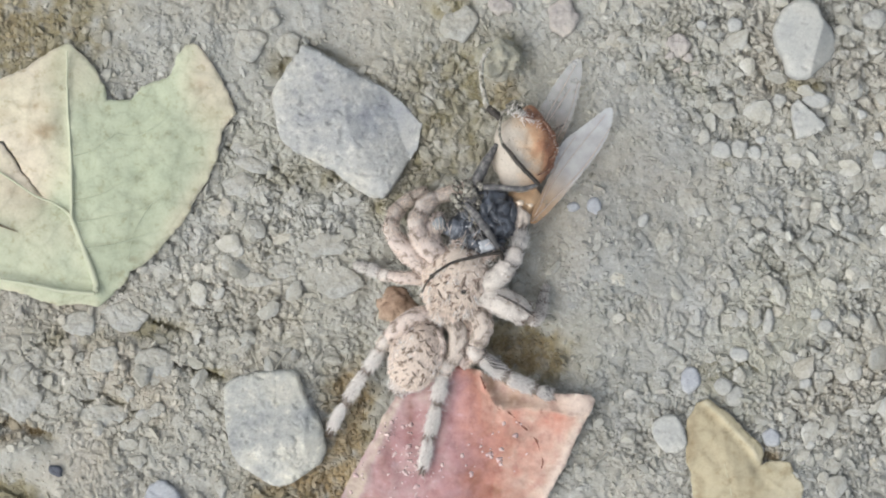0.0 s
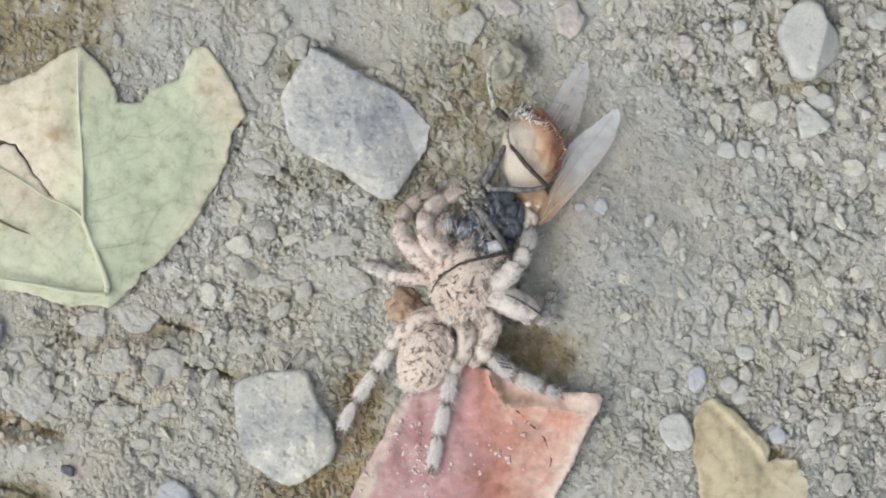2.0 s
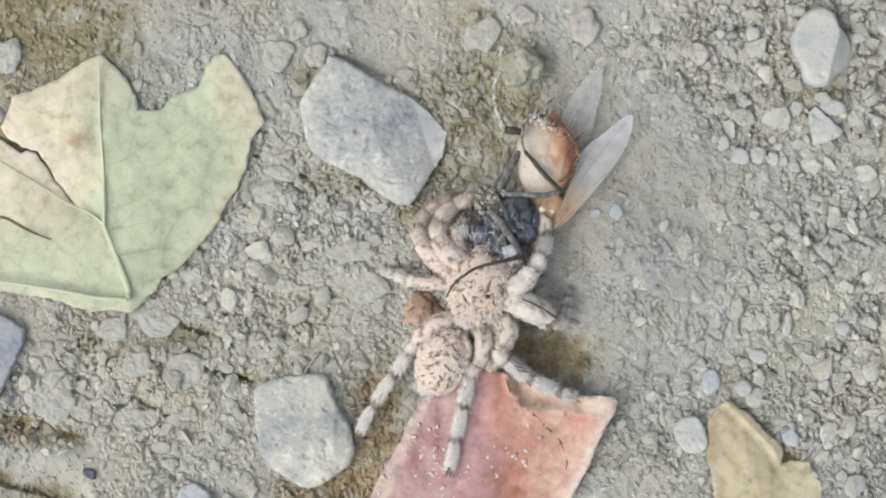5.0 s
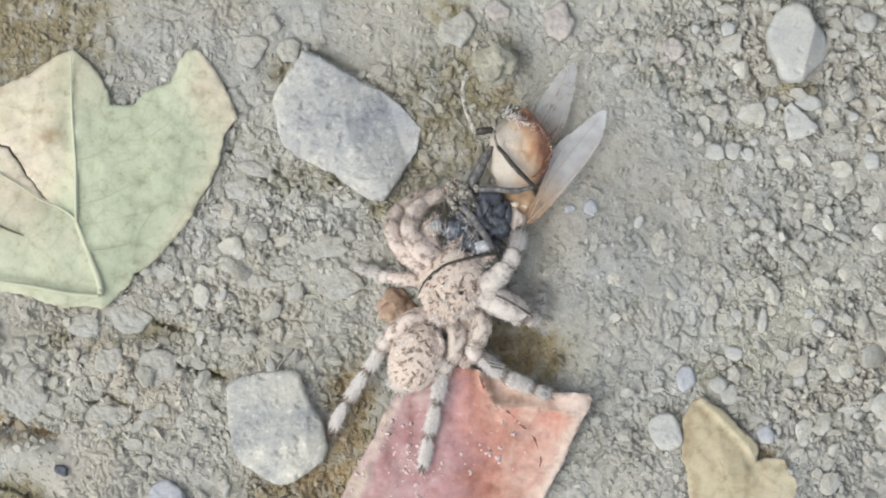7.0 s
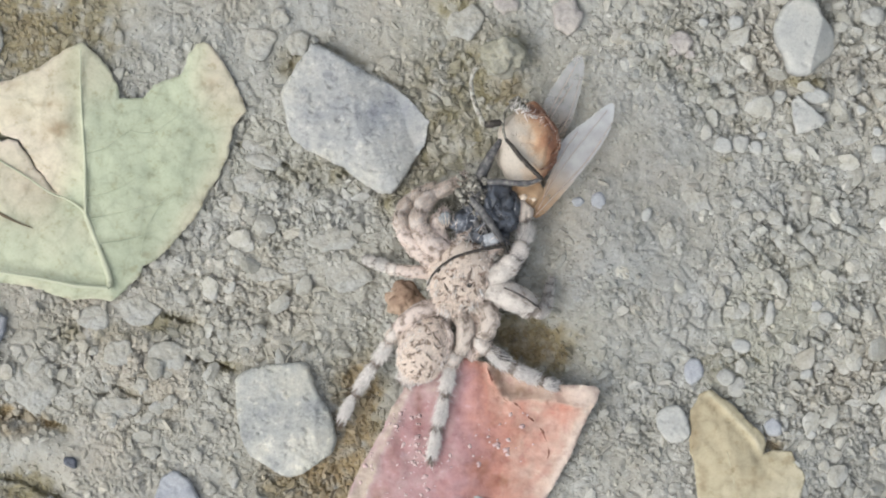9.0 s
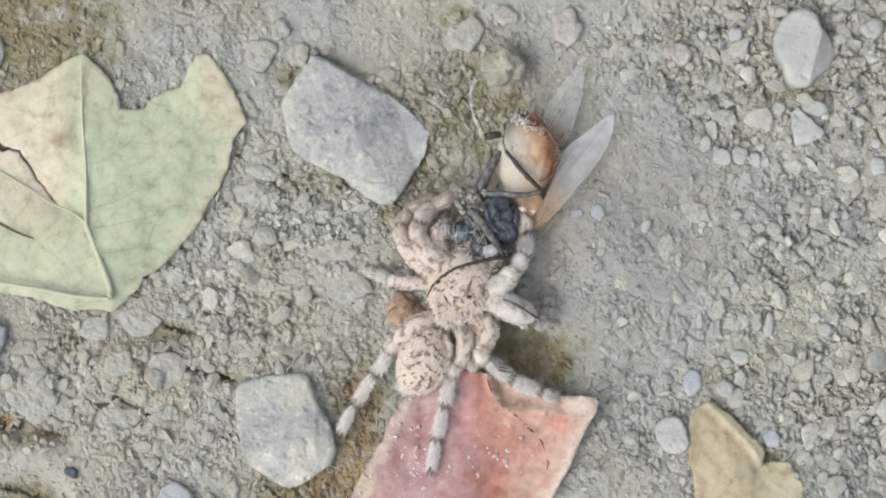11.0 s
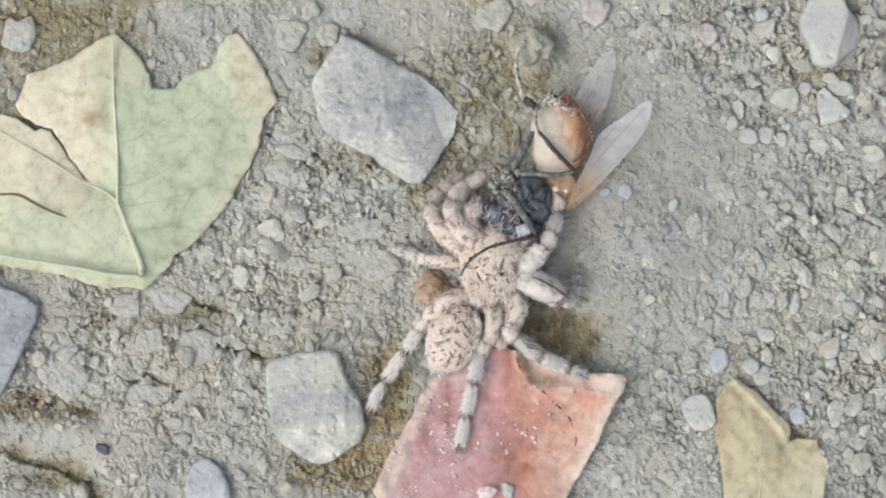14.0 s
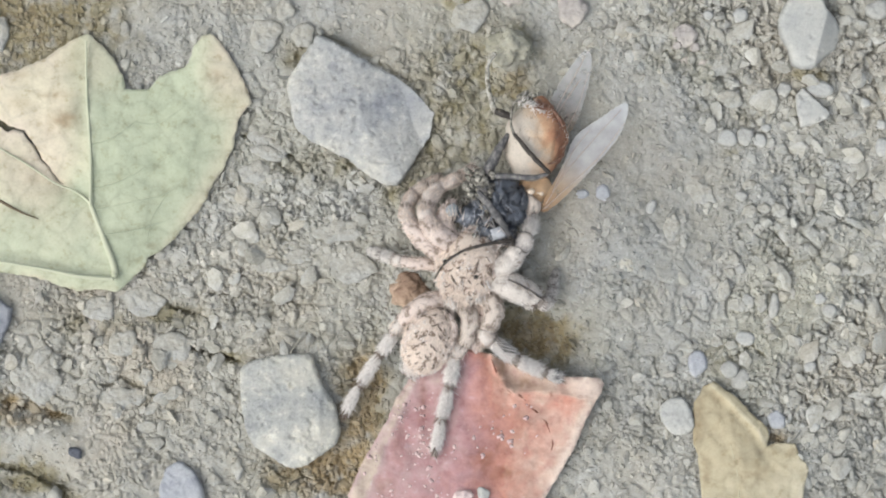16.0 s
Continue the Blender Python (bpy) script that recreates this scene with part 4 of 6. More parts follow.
pebble(1230, 353, 30, 17, 30, 8, CLOD, "flat broken flake of soil crust")
pebble(1180, 414, 14, 23, -8, 8, CLOD, "flat block of smooth soil")
pebble(1444, 542, 12, 9, 0, 12, CHALK, "white chip of grit in gravel")
pebble(1205, 75, 22, 18, 0, 16, CLAY, "pinkish-tan lump of packed grit")
pebble(1160, 72, 22, 20, 0, 16, CLOD, "beige lump of packed grit")
pebble(1292, 78, 17, 16, 0, 16, CLOD, "beige pebble in coarse grit")
pebble(1302, 40, 14, 13, 0, 14, CHALK, "pale round pebble in grit")
pebble(1270, 128, 17, 22, 10, 16, CLOD, "beige pebble in coarse grit")
pebble(1545, 30, 22, 18, 0, 18, GREY_PEBBLE, "grey pebble in grit")
pebble(1500, 240, 24, 17, 20, 14, CLOD, "flat beige pebble in grit")
pebble(1145, 380, 9, 12, 20, 12, CHALK, "tiny white chip on smooth soil")
pebble(-25, 78, 34, 32, 0, 22, CLOD, "grey soil clod at the edge of dark earth")


def lump(u, v, a, b, c, mat, label, turn=0.0, seed=0.0, knob=0.35):
    """A knobbly clod half sunk in the soil."""
    bm = bmesh.new()

    def shape(x, y, z):
        p = Vector((x, y, z))
        f = 1 + knob * noise.noise(p * 1.6 + Vector((seed, 0, 0))) + knob * 0.6 * noise.noise(p * 4 + Vector((0, seed, 0))) + knob * 0.25 * noise.noise(p * 9 + Vector((0, 0, seed)))
        if knob < 0.2:
            p = Vector((math.copysign(abs(x) ** 0.7, x), math.copysign(abs(y) ** 0.7, y), z))
        return p * f

    ball(bm, u, v, level(u, v) + c * 0.25, a, b, c, turn, seg=40, rings=28, shape=shape)
    return alone("soil_clod", bm, mat, u, v, label, "clod", "soil clods")


lump(892, 102, 40, 32, 30, MOSSY, "knobbly olive-grey clod of damp soil", 10, 3.1, 0.48)
lump(717, 530, 33, 31, 24, RUST, "rust-brown crumbly clod under the spider's leg", 8, 8.4, 0.28)


# ---- leaves ----
def to_line(line, x, y):
    """Distance of a place from a line on the plan, and the side of it (positive to the right as one goes)."""
    best, side = 1e9, 0.0
    for (a, b), (c, d) in zip(line, line[1:]):
        ex, ey = c - a, d - b
        f = min(1.0, max(0.0, ((x - a) * ex + (y - b) * ey) / (ex * ex + ey * ey)))
        r = math.hypot(x - a - f * ex, y - b - f * ey)
        if r < best:
            best, side = r, ex * (y - b) - ey * (x - a)
    return best, -1.0 if side < 0 else 1.0


def blade(name, outline, margin, lift, age, mats, parent, thick=3.5, grid=13.0, label="", seed=0, ragged=1.6, stain_and_shade=None, along=(), flop=lambda x, y: 0.0):
    """A thin leaf blade over its outline: an upper and a lower face with a rim between; along: lines that its mesh follows."""
    rnd = random.Random(seed)
    run = []
    for (a, b), (c, d) in zip(outline, outline[1:] + outline[:1]):
        n = max(1, int(math.hypot(c - a, d - b) / 7))
        run += [(a + (c - a) * k / n, b + (d - b) * k / n) for k in range(n)]
    run = [(u + rnd.gauss(0, 0.35) + ragged * (noise.noise((u / 14, v / 14, seed)) + 0.6 * noise.noise((u / 5, v / 5, seed))), v + rnd.gauss(0, 0.35) + ragged * (noise.noise((u / 14, v / 14, seed + 9)) + 0.6 * noise.noise((u / 5, v / 5, seed + 9)))) for u, v in run]
    o = np.array(run)
    pts, edges = [Vector(q) for q in run], [(i, (i + 1) % len(run)) for i in range(len(run))]
    gx, gy = np.meshgrid(np.arange(o[:, 0].min(), o[:, 0].max(), grid), np.arange(o[:, 1].min(), o[:, 1].max(), grid))
    gx, gy = gx.ravel(), gy.ravel()
    for line in along:
        for (a, b), (c, d) in zip(line, line[1:]):
            n = max(1, int(math.hypot(c - a, d - b) / 6))
            ex, ey = (c - a) / n, (d - b) / n
            for k in range(n):
                for off in (-0.3, 0.3):
                    gx, gy = np.r_[gx, a + ex * k - ey * off], np.r_[gy, b + ey * k + ex * off]
    ok = inside_of(run, gx, gy)
    for a, b in zip(gx[ok], gy[ok]):
        p = np.array((a + rnd.uniform(-0.2, 0.2) * grid, b + rnd.uniform(-0.2, 0.2) * grid))
        if np.min(np.hypot(*(o - p).T)) > min(3.0, grid * 0.5):
            pts.append(Vector(p))
    co, _, faces, *_ = delaunay_2d_cdt(pts, edges, [], 1, 1e-5)
    bm = bmesh.new()
    layer, spots = bm.verts.layers.float.new("age"), bm.verts.layers.float.new("stain_and_shade")
    tops, lows = [], []
    floor = ground_base(np.array([q.x for q in co]), np.array([q.y for q in co])) + 6
    for q, low in zip(co, floor):
        d = float(np.min(np.hypot(o[:, 0] - q.x, o[:, 1] - q.y)))
        rest = flop(q.x, q.y) * math.exp(-d / 45)
        h = lift(q.x, q.y) * (1 - rest) + low * rest
        old = min(1.0, age(q.x, q.y) + margin * math.exp(-d / 9) * (0.6 + noise.noise((q.x / 40, q.y / 40, seed))))
        for store, z in ((tops, h), (lows, h - thick)):
            v = bm.verts.new(at(q.x, q.y, z))
            v[layer], v[spots] = old, stain_and_shade(q.x, q.y) if stain_and_shade else 0.0
            store.append(v)
    for f in faces:
        bm.faces.new([tops[i] for i in f])
        bm.faces.new([lows[i] for i in reversed(f)])
    top_index = {v: i for i, v in enumerate(tops)}
    for e in [e for e in bm.edges if len(e.link_faces) == 1 and e.verts[0] in top_index]:
        i, j = top_index[e.verts[0]], top_index[e.verts[1]]
        bm.faces.new((tops[i], tops[j], lows[j], lows[i]))
    KEEP_CLEAR.append((run, 10))
    return part(name, bm, mats, parent, label)


def ridge(name, points, lift, mat, parent, label="", proud=0.6, seg=6, steps=6):
    """A vein or crack that follows a blade: (u, v, radius)."""
    bm = bmesh.new()
    tube(bm, [(u, v, lift(u, v) + proud * 0.4 - 3.3 * r, 3.6 * r) for u, v, r in spline(points, 3)], max(seg, 8), steps)
    return part(name, bm, mat, parent, label)


def wavy(x, y, size, seed):
    return noise.noise((x / size, y / size, seed * 3.7))


def crumple(x, y, size, seed):
    """Sharp little folds, as in dry leaf."""
    return 0.25 - abs(noise.noise((x / size, y / size, seed * 3.7)))


def spots_of(spots):
    def stain_and_shade(x, y):
        k = max(s * math.exp(-(((x - u) / ru) ** 2 + ((y - v) / rv) ** 2)) for u, v, ru, rv, s in spots)
        return max(0.0, min(1.0, 1.3 * k * (1 + 1.1 * noise.noise((x / 11, y / 11, 2.2)) + 0.8 * noise.noise((x / 5, y / 5, 6.2)))))
    return stain_and_shade


# the large pale green leaf
MIDRIB = [(198, 512), (194, 487), (173, 426), (154, 379), (153, 345), (152, 274), (147, 201), (146, 144), (145, 76)]
SIDE_RIB = [(154, 379), (143, 368), (90, 339), (40, 306), (0, 284), (-60, 250)]
BASE_RIB = [(198, 512), (150, 506), (80, 494), (20, 484), (-60, 470), (-150, 430)]
SIDE_VEINS = [[(152, 352), (205, 338), (262, 306), (304, 284)], [(152, 390), (220, 376), (290, 356), (338, 306)], [(152, 274), (190, 262), (230, 232), (262, 196)], [(176, 432), (232, 424), (292, 404)],
              [(262, 306), (320, 270), (384, 232)], [(112, 352), (62, 400), (0, 420)], [(90, 339), (96, 296), (112, 240)],
              [(146, 150), (100, 134), (60, 136)], [(147, 210), (100, 196), (40, 168)], [(290, 356), (262, 402), (252, 450)], [(230, 232), (270, 236), (318, 206)]]


def green_lift(x, y):
    d, side = to_line(MIDRIB, x, y)
    z = 17 + 9 * wavy(x, y, 160, 1) + 6 * wavy(x, y, 60, 2) + 5.0 * crumple(x, y, 40, 3) + 2.5 * crumple(x, y, 15, 5)
    z += 3.0 * math.exp(-(d / 3.2) ** 2) + (-1.2 * math.exp(-d / 22) if side < 0 else 1.2 * math.exp(-d / 60))
    d, side = to_line(SIDE_RIB, x, y)
    if x < 153:
        z -= 0.8 * math.exp(-d / 30) * side
    d, side = to_line(BASE_RIB, x, y)
    z += 4 * math.exp(-(d / 8) ** 2) - 5 * math.exp(-((d - 17) / 9) ** 2)
    for line in SIDE_VEINS:
        if min(q[0] for q in line) - 14 < x < max(q[0] for q in line) + 14:
            d, _ = to_line(line, x, y)
            z -= 1.5 * math.exp(-(d / 4.5) ** 2)
    return z + 5 * math.exp(-(((x - 385) / 70) ** 2 + ((y - 170) / 90) ** 2)) + 6 * max(0, (y - 470) / 60)


def green_age(x, y):
    d, side = to_line(MIDRIB, x, y)
    left = 1 / (1 + math.exp(d * side / (4 + 10 * max(0, min(1, (300 - y) / 150)))))
    right_rim = 1.15 * math.exp(-(((x - 392) / 56) ** 2 + ((y - 135) / 105) ** 2)) + 0.6 / (1 + math.exp(-(x - 396 + (y - 250) * 0.62) / 11))
    a = (1 - left) * (0.10 + 0.62 * min(1.0, right_rim) + 0.42 * math.exp(-(((x - 168) / 44) ** 2 + ((y - 115) / 75) ** 2)))
    low = 1 / (1 + math.exp((y - 392 - 0.15 * (x - 60)) / 22))
    near = math.exp(-(((x - 128) / 34) ** 2 + ((y - 352) / 40) ** 2))
    a += left * (0.34 + 0.46 * low - 0.30 * near - 0.2 * math.exp(-((x - 136) / 28) ** 2) * low)
    return max(0.0, min(1.0, a))


GREEN_EDGE = [(-32, 205), (-22, 187), (-8, 151), (28, 137), (71, 119), (106, 94), (126, 82), (144, 75), (158, 84), (171, 98), (190, 118), (200, 133), (211, 158), (211, 175), (254, 175), (262, 166), (272, 151), (294, 142), (315, 135), (326, 126), (331, 112), (333, 98), (350, 80),
              (362, 77), (370, 79), (387, 98), (400, 118), (412, 137), (421, 156), (426, 169), (437, 198), (428, 206), (416, 224), (408, 252), (405, 274), (392, 302), (387, 317), (373, 332), (344, 389), (322, 412), (301, 437), (272, 462), (254, 472), (250, 484), (240, 498), (207, 526), (200, 534),
              (172, 529), (128, 531), (100, 524), (71, 512), (14, 501), (-55, 490), (-130, 460), (-220, 400), (-260, 320), (-200, 258), (-110, 226), (-55, 220), (-22, 231), (-6, 243), (4, 252), (16, 247), (32, 249.5), (46, 269.5), (64, 297.5), (90, 334), (103, 345), (91.2, 332.5), (66, 295.8), (48.2, 267), (36, 246.5), (24, 244), (8, 240), (-6, 230), (-16, 226), (-20, 218)]
green = thing("fallen_leaf", 180, 340, 0, "large faded green lobed leaf with browned cream edges, lying on soil", "leaf", "fallen leaves")
blade("blade", GREEN_EDGE, 0.26, green_lift, green_age, GREEN_LEAF, green, 2.6, 7.5, seed=2, along=[MIDRIB, SIDE_RIB], flop=lambda x, y: 0.75 - 0.65 * math.exp(-(((x - 30) / 75) ** 2 + ((y - 275) / 65) ** 2)), ragged=2.8,
      stain_and_shade=spots_of([(108, 228, 20, 14, 0.85), (92, 186, 30, 6, 0.5), (50, 334, 18, 8, 0.25), (70, 362, 26, 7, 0.2), (80, 236, 8, 22, 0.3), (370, 150, 14, 10, 0.4), (396, 196, 10, 12, 0.35), (262, 450, 14, 6, 0.4), (28, 150, 20, 8, 0.35), (124, 120, 14, 30, 0.3), (20, 200, 24, 10, 0.35)]))
ridge("vein", [(196, 506, 1.5), (193, 482, 1.6), (173, 428, 1.3), (154, 381, 1.2)], green_lift, VEIN, green, "pale raised midrib")
ridge("vein", [(154, 379, 0.9), (153, 340, 0.8), (152, 274, 0.7), (147, 201, 0.6), (146, 144, 0.45), (145, 90, 0.3)], green_lift, VEIN, green, "pale raised midrib")
ridge("vein", [(154, 379, 0.9), (143, 368, 0.7), (118, 352, 0.5), (90, 341, 0.4), (40, 308, 0.35), (0, 284, 0.3), (-60, 250, 0.3)], green_lift, VEIN, green, "pale side vein")
ridge("vein", [(194, 510, 1.0), (140, 506, 1.0), (80, 494, 0.8), (20, 484, 0.7), (-60, 470, 0.6), (-150, 430, 0.5)], green_lift, VEIN, green, "pale basal vein")
for line in SIDE_VEINS[:4] + SIDE_VEINS[9:]:
    ridge("vein", [(u, v, 0.24 - 0.05 * k) for k, (u, v) in enumerate(line)], green_lift, GREEN_VEIN, green, proud=1.1, steps=4)
ridge("crack", [(-80, 366, 0.5), (-54, 364, 0.7), (-23, 365, 0.8), (6, 380, 0.75), (31, 393, 0.5), (60, 404, 0.2)], green_lift, CRACK, green, "thin dark split", proud=1.4)


# the red leaf under the spider
RED_FOLD = [(857, 632), (860, 650), (872, 676), (886, 700), (902, 710), (935, 708), (980, 712), (1020, 720), (1062, 716)]


def red_lift(x, y):
    d, side = to_line(RED_FOLD, x, y)
    lip = (7 * math.exp(-d / 5) + 9 * math.exp(-d / 40) - 10 * math.exp(-((d - 22) / 14) ** 2) * max(0.0, min(1.0, (985 - x) / 60))) if side < 0 and x > 852 else 0.0
    bend = 6 * math.exp(-abs(x - 838 - (y - 720) * -0.1) / 40)
    return 24 + 9 * wavy(x, y, 150, 4) + 8 * crumple(x, y, 48, 5) + 4 * crumple(x, y, 14, 6) + 10 * max(0, 1 - abs(x - 800) / 160) + lip + bend + 14 * math.exp(-(((x - 1040) / 40) ** 2 + ((y - 700) / 26) ** 2))


def red_age(x, y):
    a = 0.25 - 0.2 * math.exp(-(((x - 790) / 60) ** 2 + ((y - 680) / 50) ** 2)) + 0.40 / (1 + math.exp(-(x - 850 - (y - 760) * 0.15) / 24)) + 0.10 * noise.noise((x / 24, y / 24, 3.1)) + 0.08 * noise.noise((x / 9, y / 9, 4.1))
    d, side = to_line(RED_FOLD, x, y)
    if side < 0 and x > 848:
        a += 0.17 * (1 - math.exp(-d / 4)) + 0.10 * max(0.0, (x - 985) / 70)
    a -= 0.5 / (1 + math.exp((x - 676 + (y - 800) * 0.44) / 4))
    a += 0.26 * math.exp(-((x - 1003 + (y - 800) * 0.44) / 9) ** 2) + 0.6 * math.exp(-(((x - 1048) / 26) ** 2 + ((y - 690) / 22) ** 2))
    return max(0.0, min(1.0, a))


RED_EDGE = [(610, 890), (628, 845), (652, 802), (676, 760), (698, 714), (716, 684), (752, 664), (790, 640), (830, 632), (860, 640), (884, 652), (930, 666), (985, 680), (1030, 680), (1054, 682), (1060, 692), (1052, 712), (1042, 730), (1024, 768), (1006, 812), (984, 850), (962, 886), (930, 950), (860, 1010), (740, 1020), (640, 970)]
red = thing("fallen_leaf", 820, 800, 0, "torn dull red leaf with a pale rim, under the spider", "leaf", "fallen leaves")
# the first two spots paint shade into the folded lip; the rest are stains
blade("blade", RED_EDGE, 0.15, red_lift, red_age, RED_LEAF, red, 4.0, 7.0, seed=3, ragged=2.2, along=[RED_FOLD],
      stain_and_shade=spots_of([(922, 690, 36, 9, 0.6), (880, 668, 10, 20, 0.5), (846, 822, 30, 26, 0.5), (880, 850, 36, 14, 0.55), (700, 800, 16, 40, 0.35), (742, 724, 8, 50, 0.45), (672, 872, 18, 24, 0.4), (915, 770, 16, 24, 0.3)]))
ridge("crack", [(862, 650, 0.2), (872, 676, 0.55), (886, 700, 0.6), (900, 710, 0.2)], red_lift, RED_CRACK, red, "brown fold line", proud=0.6)
for pts in ([(905, 710, 0.2), (914, 715, 0.8), (923, 723, 0.2)], [(928, 729, 0.2), (936, 738, 0.8), (946, 746, 0.2)], [(954, 756, 0.2), (960, 764, 0.9), (966, 780, 0.2)], [(969, 791, 0.2), (970, 798, 0.8), (968, 810, 0.2)]):
    ridge("crack", pts, red_lift, RED_CRACK, red, "jagged brown crack", proud=0.9)
rr = random.Random(41)
PINK_CRUMB = plain("dull_pink_crumb", (0.56, 0.41, 0.39), 0.9, 0.3)
for i in range(190):
    if i % 6 == 0:
        heap = (rr.gauss(722, 42), rr.gauss(824, 46)) if i % 36 else (rr.gauss(860, 50), rr.gauss(770, 60))
    u, v = heap[0] + rr.gauss(0, 12), heap[1] + rr.gauss(0, 10)
    if not inside_of(RED_EDGE, np.array([u]), np.array([v]))[0] or v > 950:
        continue
    bm = bmesh.new()
    r = rr.uniform(1.1, 3.8) * rr.uniform(0.45, 1.0) * (1.7 if i % 9 == 0 else 1)
    ball(bm, u, v, red_lift(u, v) + r * 0.1, r * rr.uniform(0.8, 1.7), r, r * 0.5, rr.uniform(0, 180), seg=9, rings=6, shape=lambda x, y, z: Vector((x, y, z)) * (1 + 1.3 * noise.noise((x * 1.5 + u, y * 1.5, z * 1.5))))
    alone("grain", bm, SAND if i % 3 else PINK_CRUMB, u, v, "tiny pale sand grain lying on a red leaf" if i % 3 else "tiny dull pink crumb lying on a red leaf", "sand grain", "sand grains on the red leaf")
for u, v, a, b, mat, text in ((812, 890, 17, 11, SAND, "small pinkish-white pebble lying on a red leaf"), (848, 888, 10, 14, CHALK, "small bluish-white pebble lying on a red leaf")):
    bm = bmesh.new()
    ball(bm, u, v, red_lift(u, v) + a * 0.3, a, b, a * 0.6, 20, seg=20, rings=14, shape=lambda x, y, z: Vector((x, y, z)) * (1 + 0.45 * noise.noise((x * 1.4 + u, y * 1.4, z * 1.4)) + 0.15 * noise.noise((x * 4, y * 4 + u, z * 4))))
    alone("pebble", bm, mat, u, v, text, "pebble", "pebbles on the soil")


# the yellow-tan leaf
TAN_FOLD = [(1252, 694), (1284, 722), (1312, 752), (1336, 776), (1348, 800)]
TAN_VEINS = [[(1282, 960), (1300, 880), (1285, 800), (1262, 710)], [(1268, 868), (1300, 842), (1340, 816)], [(1300, 880), (1350, 850), (1400, 820)], [(1290, 820), (1250, 780), (1230, 765)], [(1276, 760), (1300, 752), (1326, 762)], [(1340, 816), (1360, 840), (1400, 862)], [(1294, 850), (1262, 836), (1236, 820)]]


def tan_lift(x, y):
    d, side = to_line(TAN_FOLD, x, y)
    z = 17 + 7 * wavy(x, y, 90, 7) + 6 * crumple(x, y, 34, 8) + 2.5 * crumple(x, y, 13, 9) + 7 * math.exp(-(d / 4.5) ** 2) - 5 * math.exp(-((d - 12) / 6) ** 2) * (side > 0)
    for line in TAN_VEINS:
        d, _ = to_line(line, x, y)
        z -= 2.2 * math.exp(-(d / 3.5) ** 2)
    return z + 6 * max(0, (y - 820) / 80)


def tan_age(x, y):
    d, side = to_line(TAN_FOLD, x, y)
    return max(0.0, min(1.0, 0.25 + 0.3 * max(0, (y - 740) / 140) + 0.4 * math.exp(-(d / 5) ** 2) + 0.25 * max(0, (x - 1330) / 90) + 0.12 * noise.noise((x / 16, y / 16, 1.7)) - 0.16 * math.exp(-((x - 1226) / 16) ** 2)))


TAN_EDGE = [(1221, 726), (1236, 698), (1256, 687), (1276, 704), (1298, 718), (1322, 745), (1350, 768), (1356, 786), (1349, 804), (1368, 797), (1400, 798), (1410, 824), (1424, 842), (1418, 872), (1412, 905), (1395, 960), (1340, 1010), (1270, 990), (1238, 930), (1233, 880), (1228, 820), (1219, 800), (1220, 770)]
tan = thing("fallen_leaf", 1310, 840, 0, "small yellow-tan dry leaf with a notched edge, on gritty soil", "leaf", "fallen leaves")
blade("blade", TAN_EDGE, 0.3, tan_lift, tan_age, TAN_LEAF, tan, 3.5, 6.0, seed=4, ragged=2.0, along=[TAN_FOLD], flop=lambda x, y: 0.5, stain_and_shade=spots_of([(1228, 760, 9, 40, 0.5), (1262, 716, 14, 10, 0.3), (1240, 846, 8, 30, 0.4), (1330, 850, 30, 16, 0.25)]))
ridge("vein", [(1282, 960, 0.8), (1300, 880, 0.45), (1285, 800, 0.25)], tan_lift, TAN_VEIN, tan, proud=0.3)


# ---- the spider ----
SPIDER_LABEL = "mottled tan and grey hairy jumping spider gripping a dead fly"
spider = thing("spider", 800, 540, 0, SPIDER_LABEL, "spider")
rs = random.Random(5)


def carapace_shape(x, y, z):
    w = 1.0 + 0.10 * y - 0.16 * max(0, -y) ** 2
    top = 1.0 + 0.12 * y - 0.5 * max(0, -y - 0.25)
    w *= 1 + 0.10 * noise.noise((x * 4, y * 4, z * 4)) + 0.07 * noise.noise((x * 9, y * 9, z * 9))
    return x * w, y * (1.0 if y < 0 else 0.94), (max(z, -0.8) * top if z > 0 else z * 0.8) * (1 - 0.15 * max(0, z) * x * x)


BODY_TURN = -22


def flecks(bm, u, v, h, a, b, c, turn, rows, slot):
    """Dark bent strokes in pairs down a furry back: along, across, length."""
    m = pose(0, 0, 0, 0, 0, turn).to_3x3()
    for y, x, size in rows:
        for side in (-1, 1):
            line = []
            kx, ky = x * side + rs.gauss(0, 0.05), y + rs.gauss(0, 0.05)
            bend, tip = rs.uniform(0.2, 0.6), rs.uniform(0.7, 1.2)
            for k, r in ((-1, 0.5), (-0.3, 1.5), (0.4, 1.2), (1, 0.4)):
                px, py = kx + k * side * size * 0.5 * tip / a, ky + (bend * abs(k) - 0.3 * k) * size / b
                pz = math.sqrt(max(0.05, 1 - px * px - py * py))
                q = m @ Vector((px * a, py * b, pz * c))
                line.append((u + q.x, v - q.y, h + q.z + 1.2, r))
            tube(bm, line, 5, 3, slot=slot, lump=0.6)


bm = bmesh.new()
ball(bm, 815, 488, 66, 56, 70, 40, BODY_TURN, 4, shape=carapace_shape, seg=40, rings=26)
fur_on_ball(bm, 815, 488, 66, 56, 70, 40, BODY_TURN, 2000, 9, 0.85, shape=carapace_shape, rnd=rs, lean=(0, -1.4), dark=0.5, tuft=12, tone=lambda n, rnd: 0.2 if noise.noise(n * 4.2 + Vector((4.1, 0, 0))) + rnd.gauss(0, 0.06) > 0.33 else 0.9)
